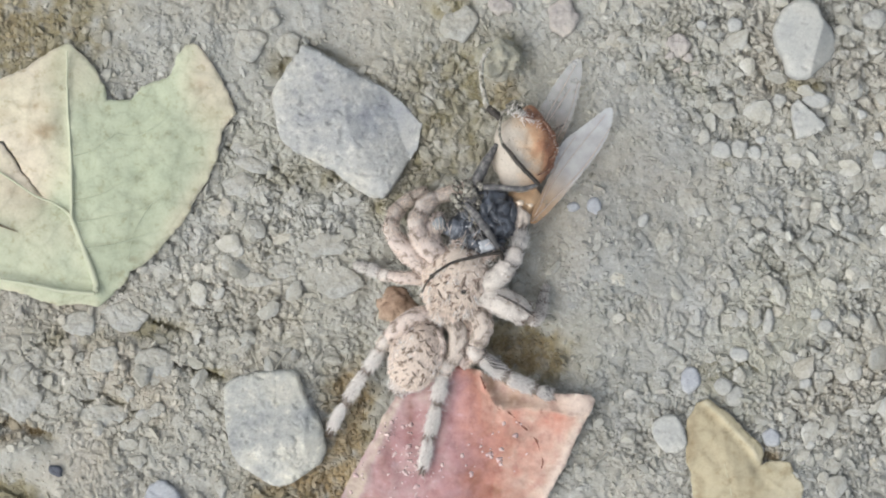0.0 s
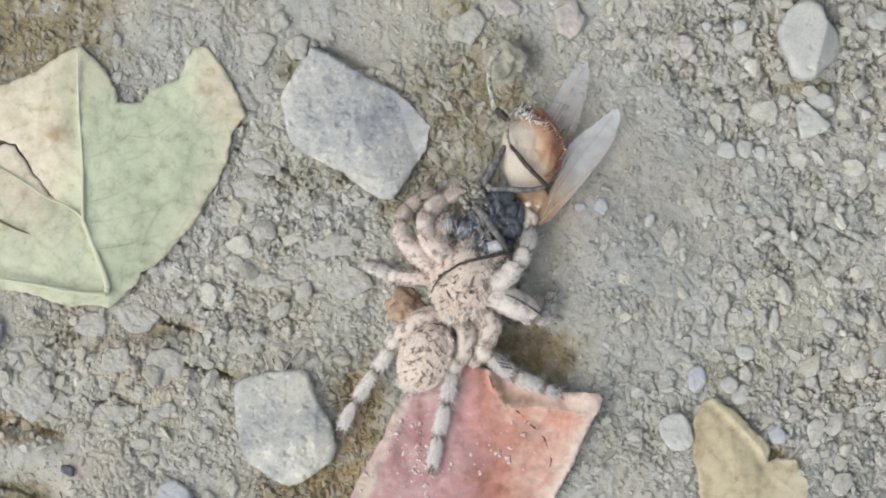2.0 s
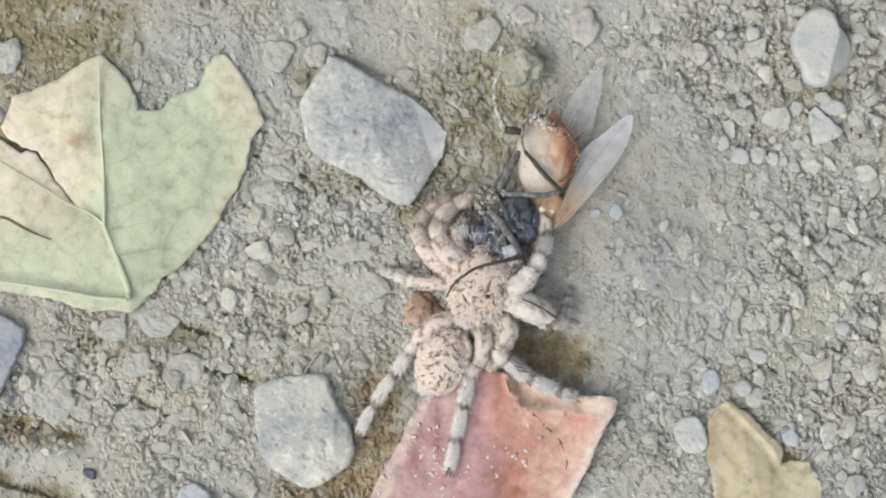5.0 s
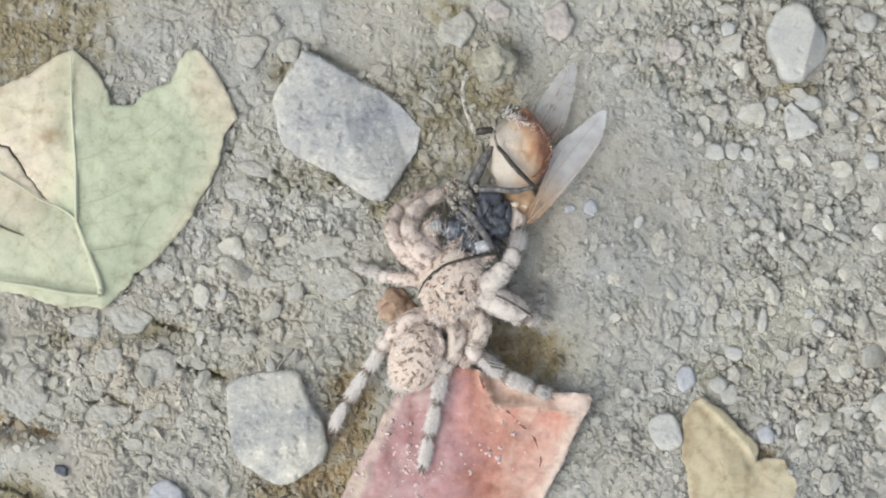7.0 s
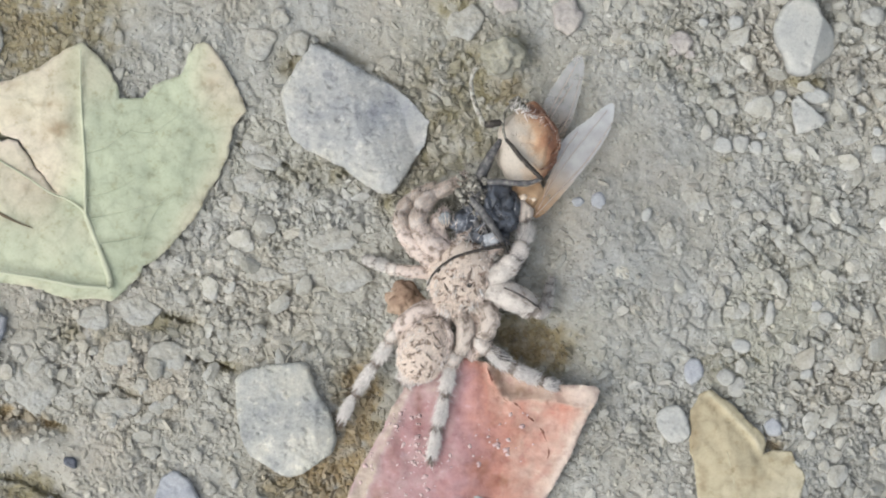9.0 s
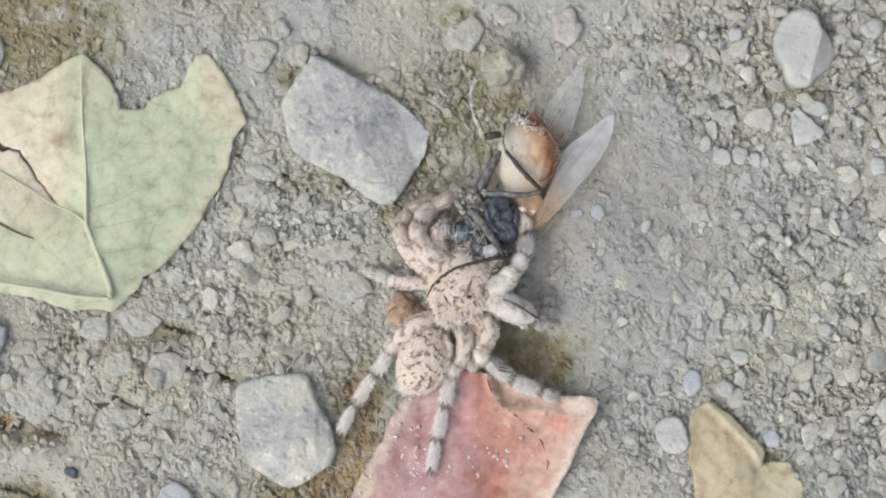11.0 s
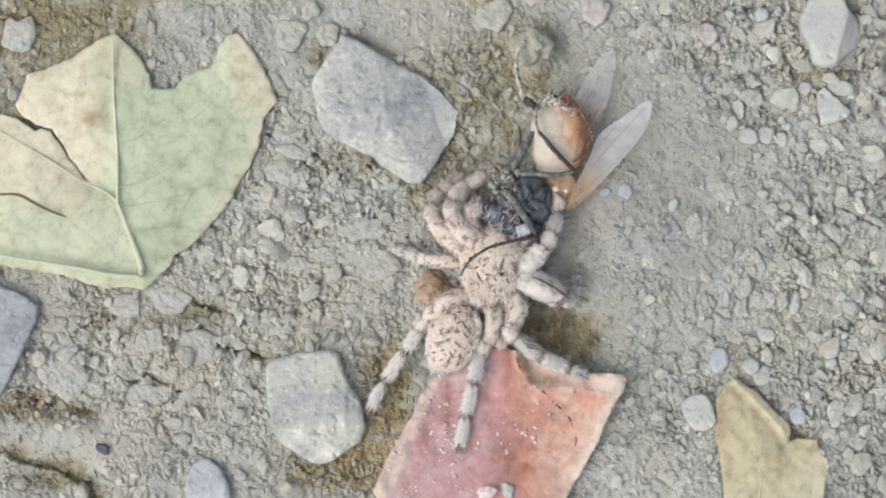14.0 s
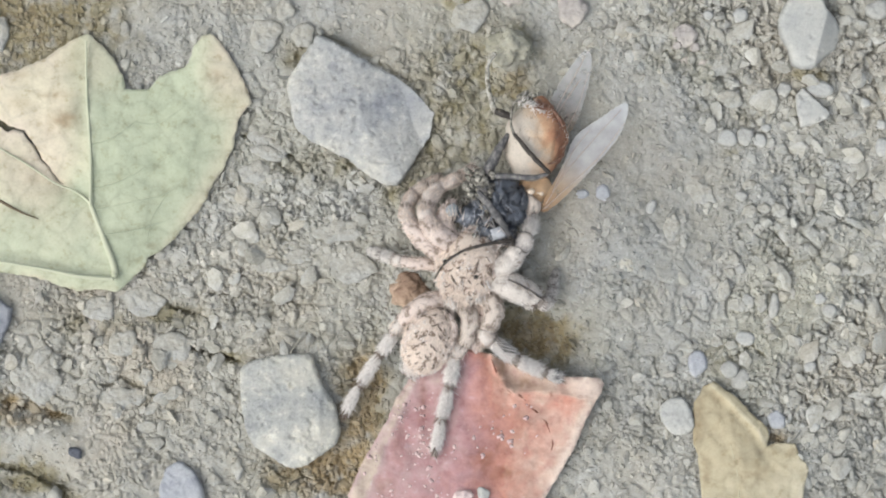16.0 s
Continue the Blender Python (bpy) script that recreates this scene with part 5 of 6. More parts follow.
fur_on_ball(bm, 815, 488, 66, 56, 70, 40, BODY_TURN, 260, 15, 0.9, slot=3, shape=carapace_shape, rnd=rs, lean=(0, -1.4), dark=-1, tuft=8)
fur_on_ball(bm, 836, 440, 62, 46, 26, 36, BODY_TURN, 90, 16, 0.7, slot=3, rnd=rs, lean=(0, 0.9), dark=-1)
fur_on_ball(bm, 815, 488, 66, 56, 70, 40, BODY_TURN, 90, 18, 0.5, shape=carapace_shape, rnd=rs, lean=(0, -0.5))
flecks(bm, 815, 488, 66, 56, 70, 40, BODY_TURN, [(0.62, 0.2, 9), (0.42, 0.5, 10), (0.25, 0.16, 8), (0.1, 0.62, 11), (-0.1, 0.3, 9), (-0.32, 0.56, 10), (-0.4, 0.14, 8), (-0.62, 0.36, 10)], 2)
for pts in ([(834, 474, 104, 1.0), (829, 488, 107, 2.6), (824, 503, 106, 1.2)], [(786, 500, 98, 0.8), (790, 510, 97, 2.2), (794, 516, 95, 0.8)], [(852, 488, 99, 0.8), (855, 498, 96, 2.0), (852, 505, 94, 0.8)]):
    tube(bm, pts, 6, 4, slot=2, lump=0.5)
carapace = part("carapace", bm, [CARAPACE] + FUR + [HAIR_WHITE], spider, "tan carapace mottled brown, fringed with hairs")
for u, v, h, r in ((829, 503, 98, 6), (776, 478, 92, 5), (846, 470, 99, 2.5)):
    bm = bmesh.new()
    ball(bm, u, v, h, r, r, r, seg=12, rings=8)
    part("eye", bm, EYE, carapace, "small glossy black eye")
bm = bmesh.new()
tube(bm, [(797, 545, 50, 16), (790, 562, 46, 12), (782, 576, 48, 18)])
part("waist", bm, [FEMUR_HIDE], spider, "narrow waist")


def abdomen_shape(x, y, z):
    w = 1.0 - 0.16 * max(0, y) ** 2 + 0.04 * math.sin(3 * y)
    w *= 1 + 0.09 * noise.noise((x * 5, y * 5, z * 5)) + 0.07 * noise.noise((x * 11, y * 11, z * 11))
    return x * w, y, z * (0.95 if z > 0 else 0.75)


bm = bmesh.new()
ball(bm, 753, 615, 56, 46, 61, 36, BODY_TURN - 2, -4, shape=abdomen_shape, seg=36, rings=24)
fur_on_ball(bm, 753, 615, 56, 46, 61, 36, BODY_TURN - 2, 1900, 7, 0.85, shape=abdomen_shape, rnd=rs, lean=(0, -1.5), dark=-1, tuft=7)
fur_on_ball(bm, 753, 615, 56, 46, 61, 36, BODY_TURN - 2, 140, 8, 0.9, slot=3, shape=abdomen_shape, rnd=rs, lean=(0, -1.2), dark=-1, tuft=7)
flecks(bm, 753, 615, 56, 46, 61, 36, BODY_TURN - 2, [(0.66, 0.25, 8), (0.42, 0.12, 9), (0.36, 0.5, 9), (0.12, 0.3, 10), (-0.02, 0.62, 9), (-0.16, 0.12, 8), (-0.3, 0.42, 10), (-0.5, 0.2, 9), (-0.58, 0.52, 8), (-0.74, 0.12, 7)], 2)
for pts in ([(780, 566, 76, 2), (793, 582, 73, 4.5), (796, 606, 72, 5), (786, 632, 70, 4.5), (766, 658, 62, 3)], [(740, 568, 74, 2), (723, 590, 71, 4), (713, 618, 71, 4.5), (713, 644, 66, 4.5)]):
    fur_on_tube(bm, tube(bm, pts, 8, 5, slot=4, lump=0.25), 70, 6, 0.6, rnd=rs)
part("abdomen", bm, [ABDOMEN] + FUR + [HAIR_WHITE, MOTTLED_LEG], spider, "oval speckled tan and brown abdomen")
bm = bmesh.new()
fur_on_tube(bm, tube(bm, [(734, 648, 50, 22), (724, 662, 48, 21), (715, 675, 43, 12)], lump=0.2), 160, 8, 0.7, rnd=rs)
fur_on_tube(bm, tube(bm, [(734, 664, 44, 8), (727, 677, 40, 6), (722, 685, 38, 3)]), 40, 9, rnd=rs)
part("spinneret", bm, [PALE_LEG, HAIR_WHITE, HAIR_DARK], spider, "short pale spinnerets")


bm = bmesh.new()
ball(bm, 836, 584, 42, 26, 48, 20, 6, seg=28, rings=18, shape=lambda x, y, z: Vector((x, y, z)) * (1 + 0.3 * noise.noise((x * 2, y * 2, z * 2))))
fur_on_ball(bm, 836, 584, 42, 26, 48, 20, 6, 500, 9, 0.7, rnd=rs, lean=(0, -1.2), dark=0.12, tuft=6)
part("leg_base", bm, [MOTTLED_LEG, HAIR_PALE, HAIR_DARK], spider, "hairy pale bases of the hind legs")


def spider_leg(segments, label, fur=150, hair=10, spines=3, even_out=0.9, soft_hide=False, thigh=None, hairs=None, slim=1.0, shift=(0, 0), shag=None):
    """A jointed leg: femur, then each further segment as a part of it. Segments: lists of (u, v, h, radius)."""
    names = ["patella", "tibia", "metatarsus", "tarsus"]
    root = None
    for k, pts in enumerate(segments):
        bm = bmesh.new()
        pts = [(q[0] + shift[0], q[1] + shift[1], q[2], q[3] * slim) for q in pts]
        even = sum(q[3] for q in pts) / len(pts)
        if k < 4:
            pts = [(*q[:3], (1 - even_out) * q[3] + even_out * even) for q in pts]
        if soft_hide and k < 4:
            pts = [(*q[:3], q[3] * (1.05 if 0 < i < len(pts) - 1 else 0.92)) for i, q in enumerate(pts)]
        shaggy = k > 1 and (even_out < 0.3 if shag is None else shag)
        if shaggy:
            pts = [(*q[:3], q[3] * 0.70) for q in pts]
        run = tube(bm, pts, 16, 6, lump=0.16)
        for q in bm.verts:
            q.co += noise.noise_vector(q.co / (16 * U)) * even * 0.24 * U
        if shaggy or soft_hide:
            tuft_on_tube(bm, run, fur * 7 if shaggy else fur * 3, hair * (1.35 if shaggy else 0.9), 0.5, rs, 0.24 if shaggy else 0.3)
        else:
            fur_on_tube(bm, run, fur if k else int(fur * 2.2), hair, 0.4, lean=0.8, rnd=rs)
        way = at(*pts[-1][:3]) - at(*pts[0][:3])
        for _ in range(spines):
            q = run[rs.randrange(len(run) // 2, len(run))]
            out = Vector((rs.gauss(0, 1), rs.gauss(0, 1), abs(rs.gauss(0, 1)))).normalized()
            bristle(bm, at(*q[:3]) + out * q[3] * 0.8 * U, out + way.normalized() * 0.6, hair * 1.5, 0.5, 2 if rs.random() < 0.35 else 1)
        if root is None:
            root = part("leg", bm, [thigh or FEMUR_HIDE] + (hairs or FUR), spider, label, at(*pts[0][:3]))
        else:
            part(names[k - 1], bm, [LEG_HIDE, HAIR_WHITE, HAIR_DARK] if shaggy else [PALE_LEG if soft_hide else LEG_HIDE] + (hairs or FUR), root)
    return root


# front pair, curled round the fly, then the others to the rear; each thing's far side first
leg_front_a = spider_leg([[(790, 446, 62, 19.5), (772, 436, 78, 25.6), (748, 420, 86, 24.4), (738, 402, 82, 18.3)], [(738, 402, 82, 17.1), (734, 388, 78, 18.3), (738, 374, 74, 14.6)], [(738, 374, 74, 15.9), (746, 358, 66, 18.3), (760, 344, 56, 14.6)],
                          [(760, 344, 60, 14), (778, 334, 56, 14), (794, 326, 52, 12)], [(794, 326, 52, 11), (806, 318, 48, 10.5), (818, 308, 44, 7)]], "thick pale front leg curled beside the fly", 130, 9, even_out=0.8, soft_hide=True, thigh=MOTTLED_LEG, slim=0.84, shift=(6, 3))
leg_front_b = spider_leg([[(776, 470, 55, 17.1), (752, 452, 68, 23.2), (724, 428, 70, 22), (708, 408, 64, 17.1)], [(708, 408, 64, 15.9), (702, 394, 60, 17.1), (703, 380, 54, 14.6)], [(703, 380, 54, 14.6), (708, 366, 46, 15.9), (718, 354, 38, 13.4)],
                          [(718, 354, 42, 12.8), (728, 346, 38, 13), (738, 340, 34, 11)], [(738, 340, 34, 11), (750, 333, 30, 10), (761, 327, 26, 6)]], "pale bent second leg with dark joints", 130, 9, even_out=0.8, soft_hide=True, thigh=MOTTLED_LEG, slim=0.84, shift=(8, 3))
spider_leg([[(768, 486, 48, 12), (748, 482, 56, 14), (726, 480, 54, 13), (706, 478, 46, 11)], [(706, 478, 46, 11), (698, 477, 42, 13), (690, 475, 36, 11)], [(690, 475, 36, 11), (680, 470, 30, 14), (668, 466, 24, 11)],
            [(668, 466, 20, 9), (662, 464, 15, 9), (657, 463, 11, 7)], [(657, 463, 10, 6), (654, 462, 8, 5), (651, 461, 6, 3.5)]], "short pale third leg reaching over soil", 80, 9, even_out=0.25, thigh=MOTTLED_LEG, slim=0.84)
spider_leg([[(784, 542, 48, 12), (756, 545, 60, 15), (728, 562, 60, 16), (704, 582, 50, 12)], [(704, 582, 50, 11), (697, 593, 46, 12), (690, 604, 40, 10)], [(690, 604, 40, 10), (679, 622, 34, 12), (664, 643, 26, 9)],
            [(664, 643, 26, 8), (646, 670, 19, 11), (627, 700, 13, 8)], [(627, 700, 13, 7), (613, 726, 9, 9), (600, 754, 6, 4)]], "long white hind leg banded with dark rings", 100, 10.5, even_out=0.1, thigh=MOTTLED_LEG)
spider_leg([[(852, 470, 60, 14), (876, 486, 74, 18), (900, 476, 82, 17), (914, 458, 80, 14)], [(914, 458, 80, 13), (922, 446, 78, 14), (928, 432, 74, 12)], [(928, 432, 74, 12), (934, 416, 70, 13), (934, 400, 64, 11)],
            [(934, 400, 64, 10), (932, 388, 58, 10), (927, 378, 54, 8)], [(927, 378, 54, 8), (920, 372, 52, 7), (912, 372, 52, 4)]], "pale front leg clasping the fly", 90, 12, even_out=0.8, thigh=GREY_LEG, hairs=[HAIR_WHITE, HAIR_BLACK], slim=1.15, shag=True, shift=(-6, 0))
spider_leg([[(850, 500, 54, 15), (880, 514, 66, 24), (910, 528, 66, 25), (938, 542, 56, 21)], [(946, 548, 58, 12), (954, 550, 52, 12), (961, 546, 44, 10)], [(961, 546, 44, 9), (966, 538, 34, 9), (968, 528, 26, 8)],
            [(968, 528, 26, 7), (970, 518, 18, 7), (972, 510, 12, 5)], [(972, 510, 12, 5), (974, 503, 7, 4), (976, 497, 3, 3)]], "swollen grey second leg with a dark streak", 420, 9, even_out=0.35, thigh=GREY_LEG, hairs=[HAIR_WHITE, HAIR_DARK])
spider_leg([[(832, 536, 48, 15), (858, 546, 62, 18), (866, 570, 66, 18), (852, 596, 60, 14)], [(852, 596, 60, 14), (852, 606, 58, 15), (862, 616, 54, 14)], [(862, 614, 54, 14), (884, 634, 52, 17), (908, 650, 50, 14)],
            [(908, 650, 50, 13), (934, 662, 50, 14), (958, 672, 50, 10)], [(958, 672, 50, 9), (972, 677, 49, 9), (984, 680, 48, 5)]], "banded hind leg with long combed hairs", 90, 10, 2, even_out=0.2, thigh=FEMUR_HIDE)
spider_leg([[(806, 552, 48, 14), (822, 572, 60, 16), (823, 598, 60, 16), (811, 622, 56, 13)], [(810, 622, 56, 13), (802, 633, 54, 14), (797, 644, 52, 12)], [(797, 644, 52, 11), (792, 672, 50, 13), (787, 698, 48, 9)],
            [(787, 698, 48, 9), (780, 730, 45, 11), (773, 756, 43, 8)], [(773, 756, 43, 8), (768, 786, 42, 9), (761, 818, 40, 4)]], "pale banded hind leg stretched over the red leaf", 100, 11, even_out=0.1, thigh=FEMUR_HIDE)
bm = bmesh.new()
fur_on_tube(bm, tube(bm, [(890, 508, 90, 1.0), (910, 517, 94, 2.2), (932, 530, 90, 2.4), (954, 546, 72, 1.2)], 6, 5, lump=0.5), 26, 8, 0.5, rnd=rs)
part("streak", bm, [HAIR_BLACK] + FUR, spider, "dark hair streak along the second leg")
bm = bmesh.new()
for k in range(7):
    bristle(bm, at(864 + 3.0 * k, 612 + 3.6 * k, 76 - 0.5 * k), Vector((1.0, -0.22 + rs.gauss(0, 0.06), 0.05)), rs.uniform(26, 36), 1.0, 0)
part("comb", bm, [HAIR_BLACK], spider, "row of long dark hairs on the hind leg")
bm = bmesh.new()
for k in range(40):
    bristle(bm, at(972 + rs.gauss(0, 3.5), 677 + rs.gauss(0, 3), 54), Vector((rs.gauss(0.5, 0.5), rs.gauss(-0.2, 0.4), rs.uniform(0.1, 0.5))), rs.uniform(6, 11), 1.2, 0)
part("claw_tuft", bm, [HAIR_BLACK], spider, "dark tuft at the tip of the hind leg")
for pts in ([(792, 440, 70, 13), (778, 420, 74, 15), (774, 402, 72, 16), (780, 386, 70, 14), (790, 372, 62, 9)], [(822, 436, 70, 10), (820, 418, 74, 11), (826, 402, 72, 9), (834, 392, 68, 6)], [(866, 448, 68, 10), (878, 436, 72, 11), (886, 424, 70, 8)]):
    bm = bmesh.new()
    fur_on_tube(bm, tube(bm, pts, 10, 5, lump=0.2), 150, 13, 0.6, rnd=rs)
    part("palp", bm, [MOTTLED_LEG, HAIR_PALE, HAIR_BLACK], carapace, "short hairy palp")

bm = bmesh.new()
for k in range(34):
    f = rs.random() ** 2.2
    u, v = 762 + 118 * f + rs.gauss(0, 3), 424 - 26 * math.sin(3.1 * min(1, 1.3 * f)) + 10 * f + rs.gauss(0, 4)
    bristle(bm, at(u, v, 98 + rs.gauss(0, 4)), Vector((0.9 * (f - 0.45) + rs.gauss(0, 0.35), 1.0, 0.35)), rs.uniform(14, 32), 0.9, 0)
part("brow_hair", bm, [HAIR_PALE], carapace, "fan of long white hairs over the face")
bm = bmesh.new()
ball(bm, 789, 388, 84, 12, 11, 9, 0, seg=24, rings=16, shape=lambda x, y, z: Vector((x, y, z)) * (1 + 0.25 * noise.noise((x * 1.6, y * 1.6, z * 1.6))))
part("palp_tip", bm, [plain("blue_grey_palp", (0.27, 0.28, 0.285), 0.85, 0.4, 2500)], carapace, "pale blue-grey rounded palp tip")

# ---- the fly ----
fly = thing("fly", 900, 320, 0, "dead fly on its side, black thorax, orange belly, clear wings", "fly")
rf = random.Random(9)


def craggy(off, big=0.42, small=0.2):
    """Creased and ridged, like crumpled chitin."""
    def shape(x, y, z):
        p = Vector((x, y, z))
        f = 1.08 - big * abs(noise.noise(p * 1.7 + Vector((off, 0, 0)))) - small * abs(noise.noise(p * 4.2 + Vector((0, off, 0))))
        return p * f
    return shape



def belly_shape(x, y, z):
    w = 1.0 - 0.52 * max(0, y) ** 2.2
    ring = 1 - 0.05 * max(0, math.cos(9 * y)) ** 6 + 0.11 * noise.noise((x * 2.2, y * 2.2, z * 2.2)) + (0.05 + 0.10 * max(0, x)) * noise.noise((x * 8, y * 8, z * 8))
    return x * w * ring, y, z * w * ring


bm = bmesh.new()
flank = bm.verts.layers.float.new("flank")
made = ball(bm, 931, 258, 64, 54, 76, 40, -9, 0, shape=belly_shape, seg=40, rings=36)
for q in made:
    d = q.co - at(931, 258, 64)
    q[flank] = max(0.0, min(1.0, 0.30 + d.x / (70 * U) + 0.42 * max(0, d.y / (80 * U)) + 0.08 * math.cos(9 * d.y / (80 * U)) + 0.25 * max(0, d.x / (49 * U) - 0.55)))
fur_on_ball(bm, 931, 258, 64, 54, 76, 40, -9, 90, 8, 0.4, slot=1, rnd=rf, lean=(0, 1.0), shape=belly_shape)
part("abdomen", bm, [BELLY, FLY_DUST, FLY_LEG], fly, "glossy cream to orange belly with dark margins")
for pts in ([(962, 212, 96, 1.5), (974, 226, 84, 2.4), (978, 240, 78, 1.5)], [(976, 276, 88, 1.5), (986, 266, 76, 2.6), (988, 250, 70, 1.5)], [(952, 304, 98, 1.0), (968, 298, 90, 2.0), (980, 286, 80, 1.5)], [(925, 205, 104, 0.8), (945, 208, 102, 1.6), (960, 206, 94, 1.2)]):
    bm = bmesh.new()
    tube(bm, pts, 6, 5, lump=0.4)
    part("segment_edge", bm, [BELLY_EDGE], fly)
for i in range(34):
    f = rf.random()
    u, v = 912 + 70 * f + rf.gauss(0, 5), 188 + 72 * f ** 1.6 + rf.gauss(0, 6)
    r = rf.uniform(2, 4.6)
    bm = bmesh.new()
    ball(bm, u, v, 88 - 26 * f ** 2 + rf.uniform(-4, 3), r * 1.4, r, r * 0.8, rf.uniform(0, 180), seg=10, rings=7, shape=lambda x, y, z: Vector((x, y, z)) * (1 + 0.9 * noise.noise((x * 2 + u, y * 2, z * 2))))
    part("crust", bm, [BELLY_EDGE if f > 0.3 else FLY_DUST], fly)
bm = bmesh.new()
for k in range(150):
    f = rf.random()
    u, v = 902 + 82 * f + rf.gauss(0, 3), 196 + 66 * f ** 1.7 + rf.gauss(0, 4)
    bristle(bm, at(u, v, 96 - 26 * f ** 2), Vector((rf.gauss(0.35, 0.4), rf.gauss(0.6, 0.4), rf.uniform(0.1, 0.7))), rf.uniform(7, 15), 0.8, 0)
part("fringe", bm, [HAIR_WHITE], fly, "whitish hair fringe round the belly's tip")
bm = bmesh.new()
tube(bm, [(905, 190, 70, 9), (912, 182, 72, 7), (916, 176, 72, 4)], lump=0.2)
part("abdomen_tip", bm, [FLY_DUST], fly, "whitish hairy tip")
bm = bmesh.new()
ball(bm, 866, 374, 66, 50, 56, 42, -30, 0, seg=48, rings=34, shape=craggy(3.3, 0.62, 0.34))
fur_on_ball(bm, 864, 376, 66, 52, 56, 40, -30, 60, 14, 0.9, slot=1, rnd=rf, lean=(0.2, -0.4))
for u, v, h, a, b, c, turn, slot in ((842, 346, 82, 20, 14, 20, 20, 2), (834, 376, 80, 14, 28, 20, 25, 0), (888, 380, 74, 24, 36, 28, 35, 0), (858, 408, 80, 9, 24, 22, 30, 2), (908, 366, 70, 12, 24, 22, 10, 0), (820, 392, 80, 30, 20, 24, 30, 0), (838, 366, 80, 20, 24, 22, 10, 2), (850, 418, 78, 22, 15, 24, -10, 0)):
    ball(bm, u, v, h, a, b, c, turn, slot=slot, seg=28, rings=20, shape=craggy(u, 0.6, 0.3))
for k in range(30):
    root = at(834 + rf.gauss(6, 11), 400 + rf.gauss(0, 12), 84 + rf.uniform(-10, 14))
    bristle(bm, root, Vector((rf.gauss(-0.6, 0.5), rf.gauss(-0.35, 0.4), rf.uniform(0, 0.6))), rf.uniform(10, 19), 1.8, 0 if k % 3 else 2)
for k in range(16):
    root = at(832 + rf.gauss(0, 14), 404 + rf.gauss(0, 9), 92 + rf.uniform(-8, 14))
    bristle(bm, root, Vector((rf.gauss(-0.3, 0.6), rf.gauss(-0.5, 0.5), rf.uniform(0, 0.5))), rf.uniform(10, 20), 1.1, 3 if k % 3 else 0)
part("thorax", bm, [FLY_BLACK, FLY_LEG, FLY_GREY, FLY_FACE], fly, "blue-black bristly thorax")
bm = bmesh.new()
ball(bm, 872, 424, 60, 32, 24, 30, 15, seg=36, rings=24, shape=craggy(7.7))
fur_on_ball(bm, 872, 424, 60, 32, 24, 30, 15, 70, 15, 0.7, slot=1, rnd=rf, lean=(0.1, -0.8))
part("head", bm, [FLY_BLACK, FLY_LEG, FLY_GREY], fly, "black bristly head pressed to the spider")
bm = bmesh.new()
ball(bm, 866, 424, 97, 13, 11, 7, 14, seg=24, rings=14, shape=lambda x, y, z: Vector((math.copysign(abs(x) ** 0.6, x), math.copysign(abs(y) ** 0.6, y), z)) * (1 + 0.4 * noise.noise((x * 1.7, y * 1.7, z + 4))))
part("face", bm, [FLY_FACE], fly, "silvery white face patch")
for u, v, r in ((924, 351, 6.5), (942, 355, 4.0)):
    bm = bmesh.new()
    ball(bm, u, v, 88, r, r * 0.85, r * 0.8, 10, seg=16, rings=10)
    tube(bm, [(u - 3, v - 1, 85, 1.5), (u - 8, v - 2, 78, 1.0)], 6, 2)
    part("haltere", bm, HALTERE, fly, "cream-coloured club")
bm = bmesh.new()
ball(bm, 921, 375, 66, 19, 20, 9, 25, seg=28, rings=16, shape=lambda x, y, z: Vector((x, y, z)) * (1 + 0.5 * noise.noise((x * 1.5 + 3, y * 1.5, z * 1.5))))
part("calypter", bm, [plain("fly_pale_scale", (0.58, 0.49, 0.41), 0.7, 0.25)], fly, "pale flesh-coloured wing scale")
bm = bmesh.new()
ball(bm, 932, 342, 50, 28, 26, 14, -20, seg=26, rings=16, shape=lambda x, y, z: Vector((x, y, z)) * (1 + 0.25 * noise.noise((x * 2, y * 2, z * 2))))
part("waist", bm, [plain("fly_amber_side", (0.48, 0.32, 0.19), 0.7, 0.4, 1500)], fly, "amber base of the belly")


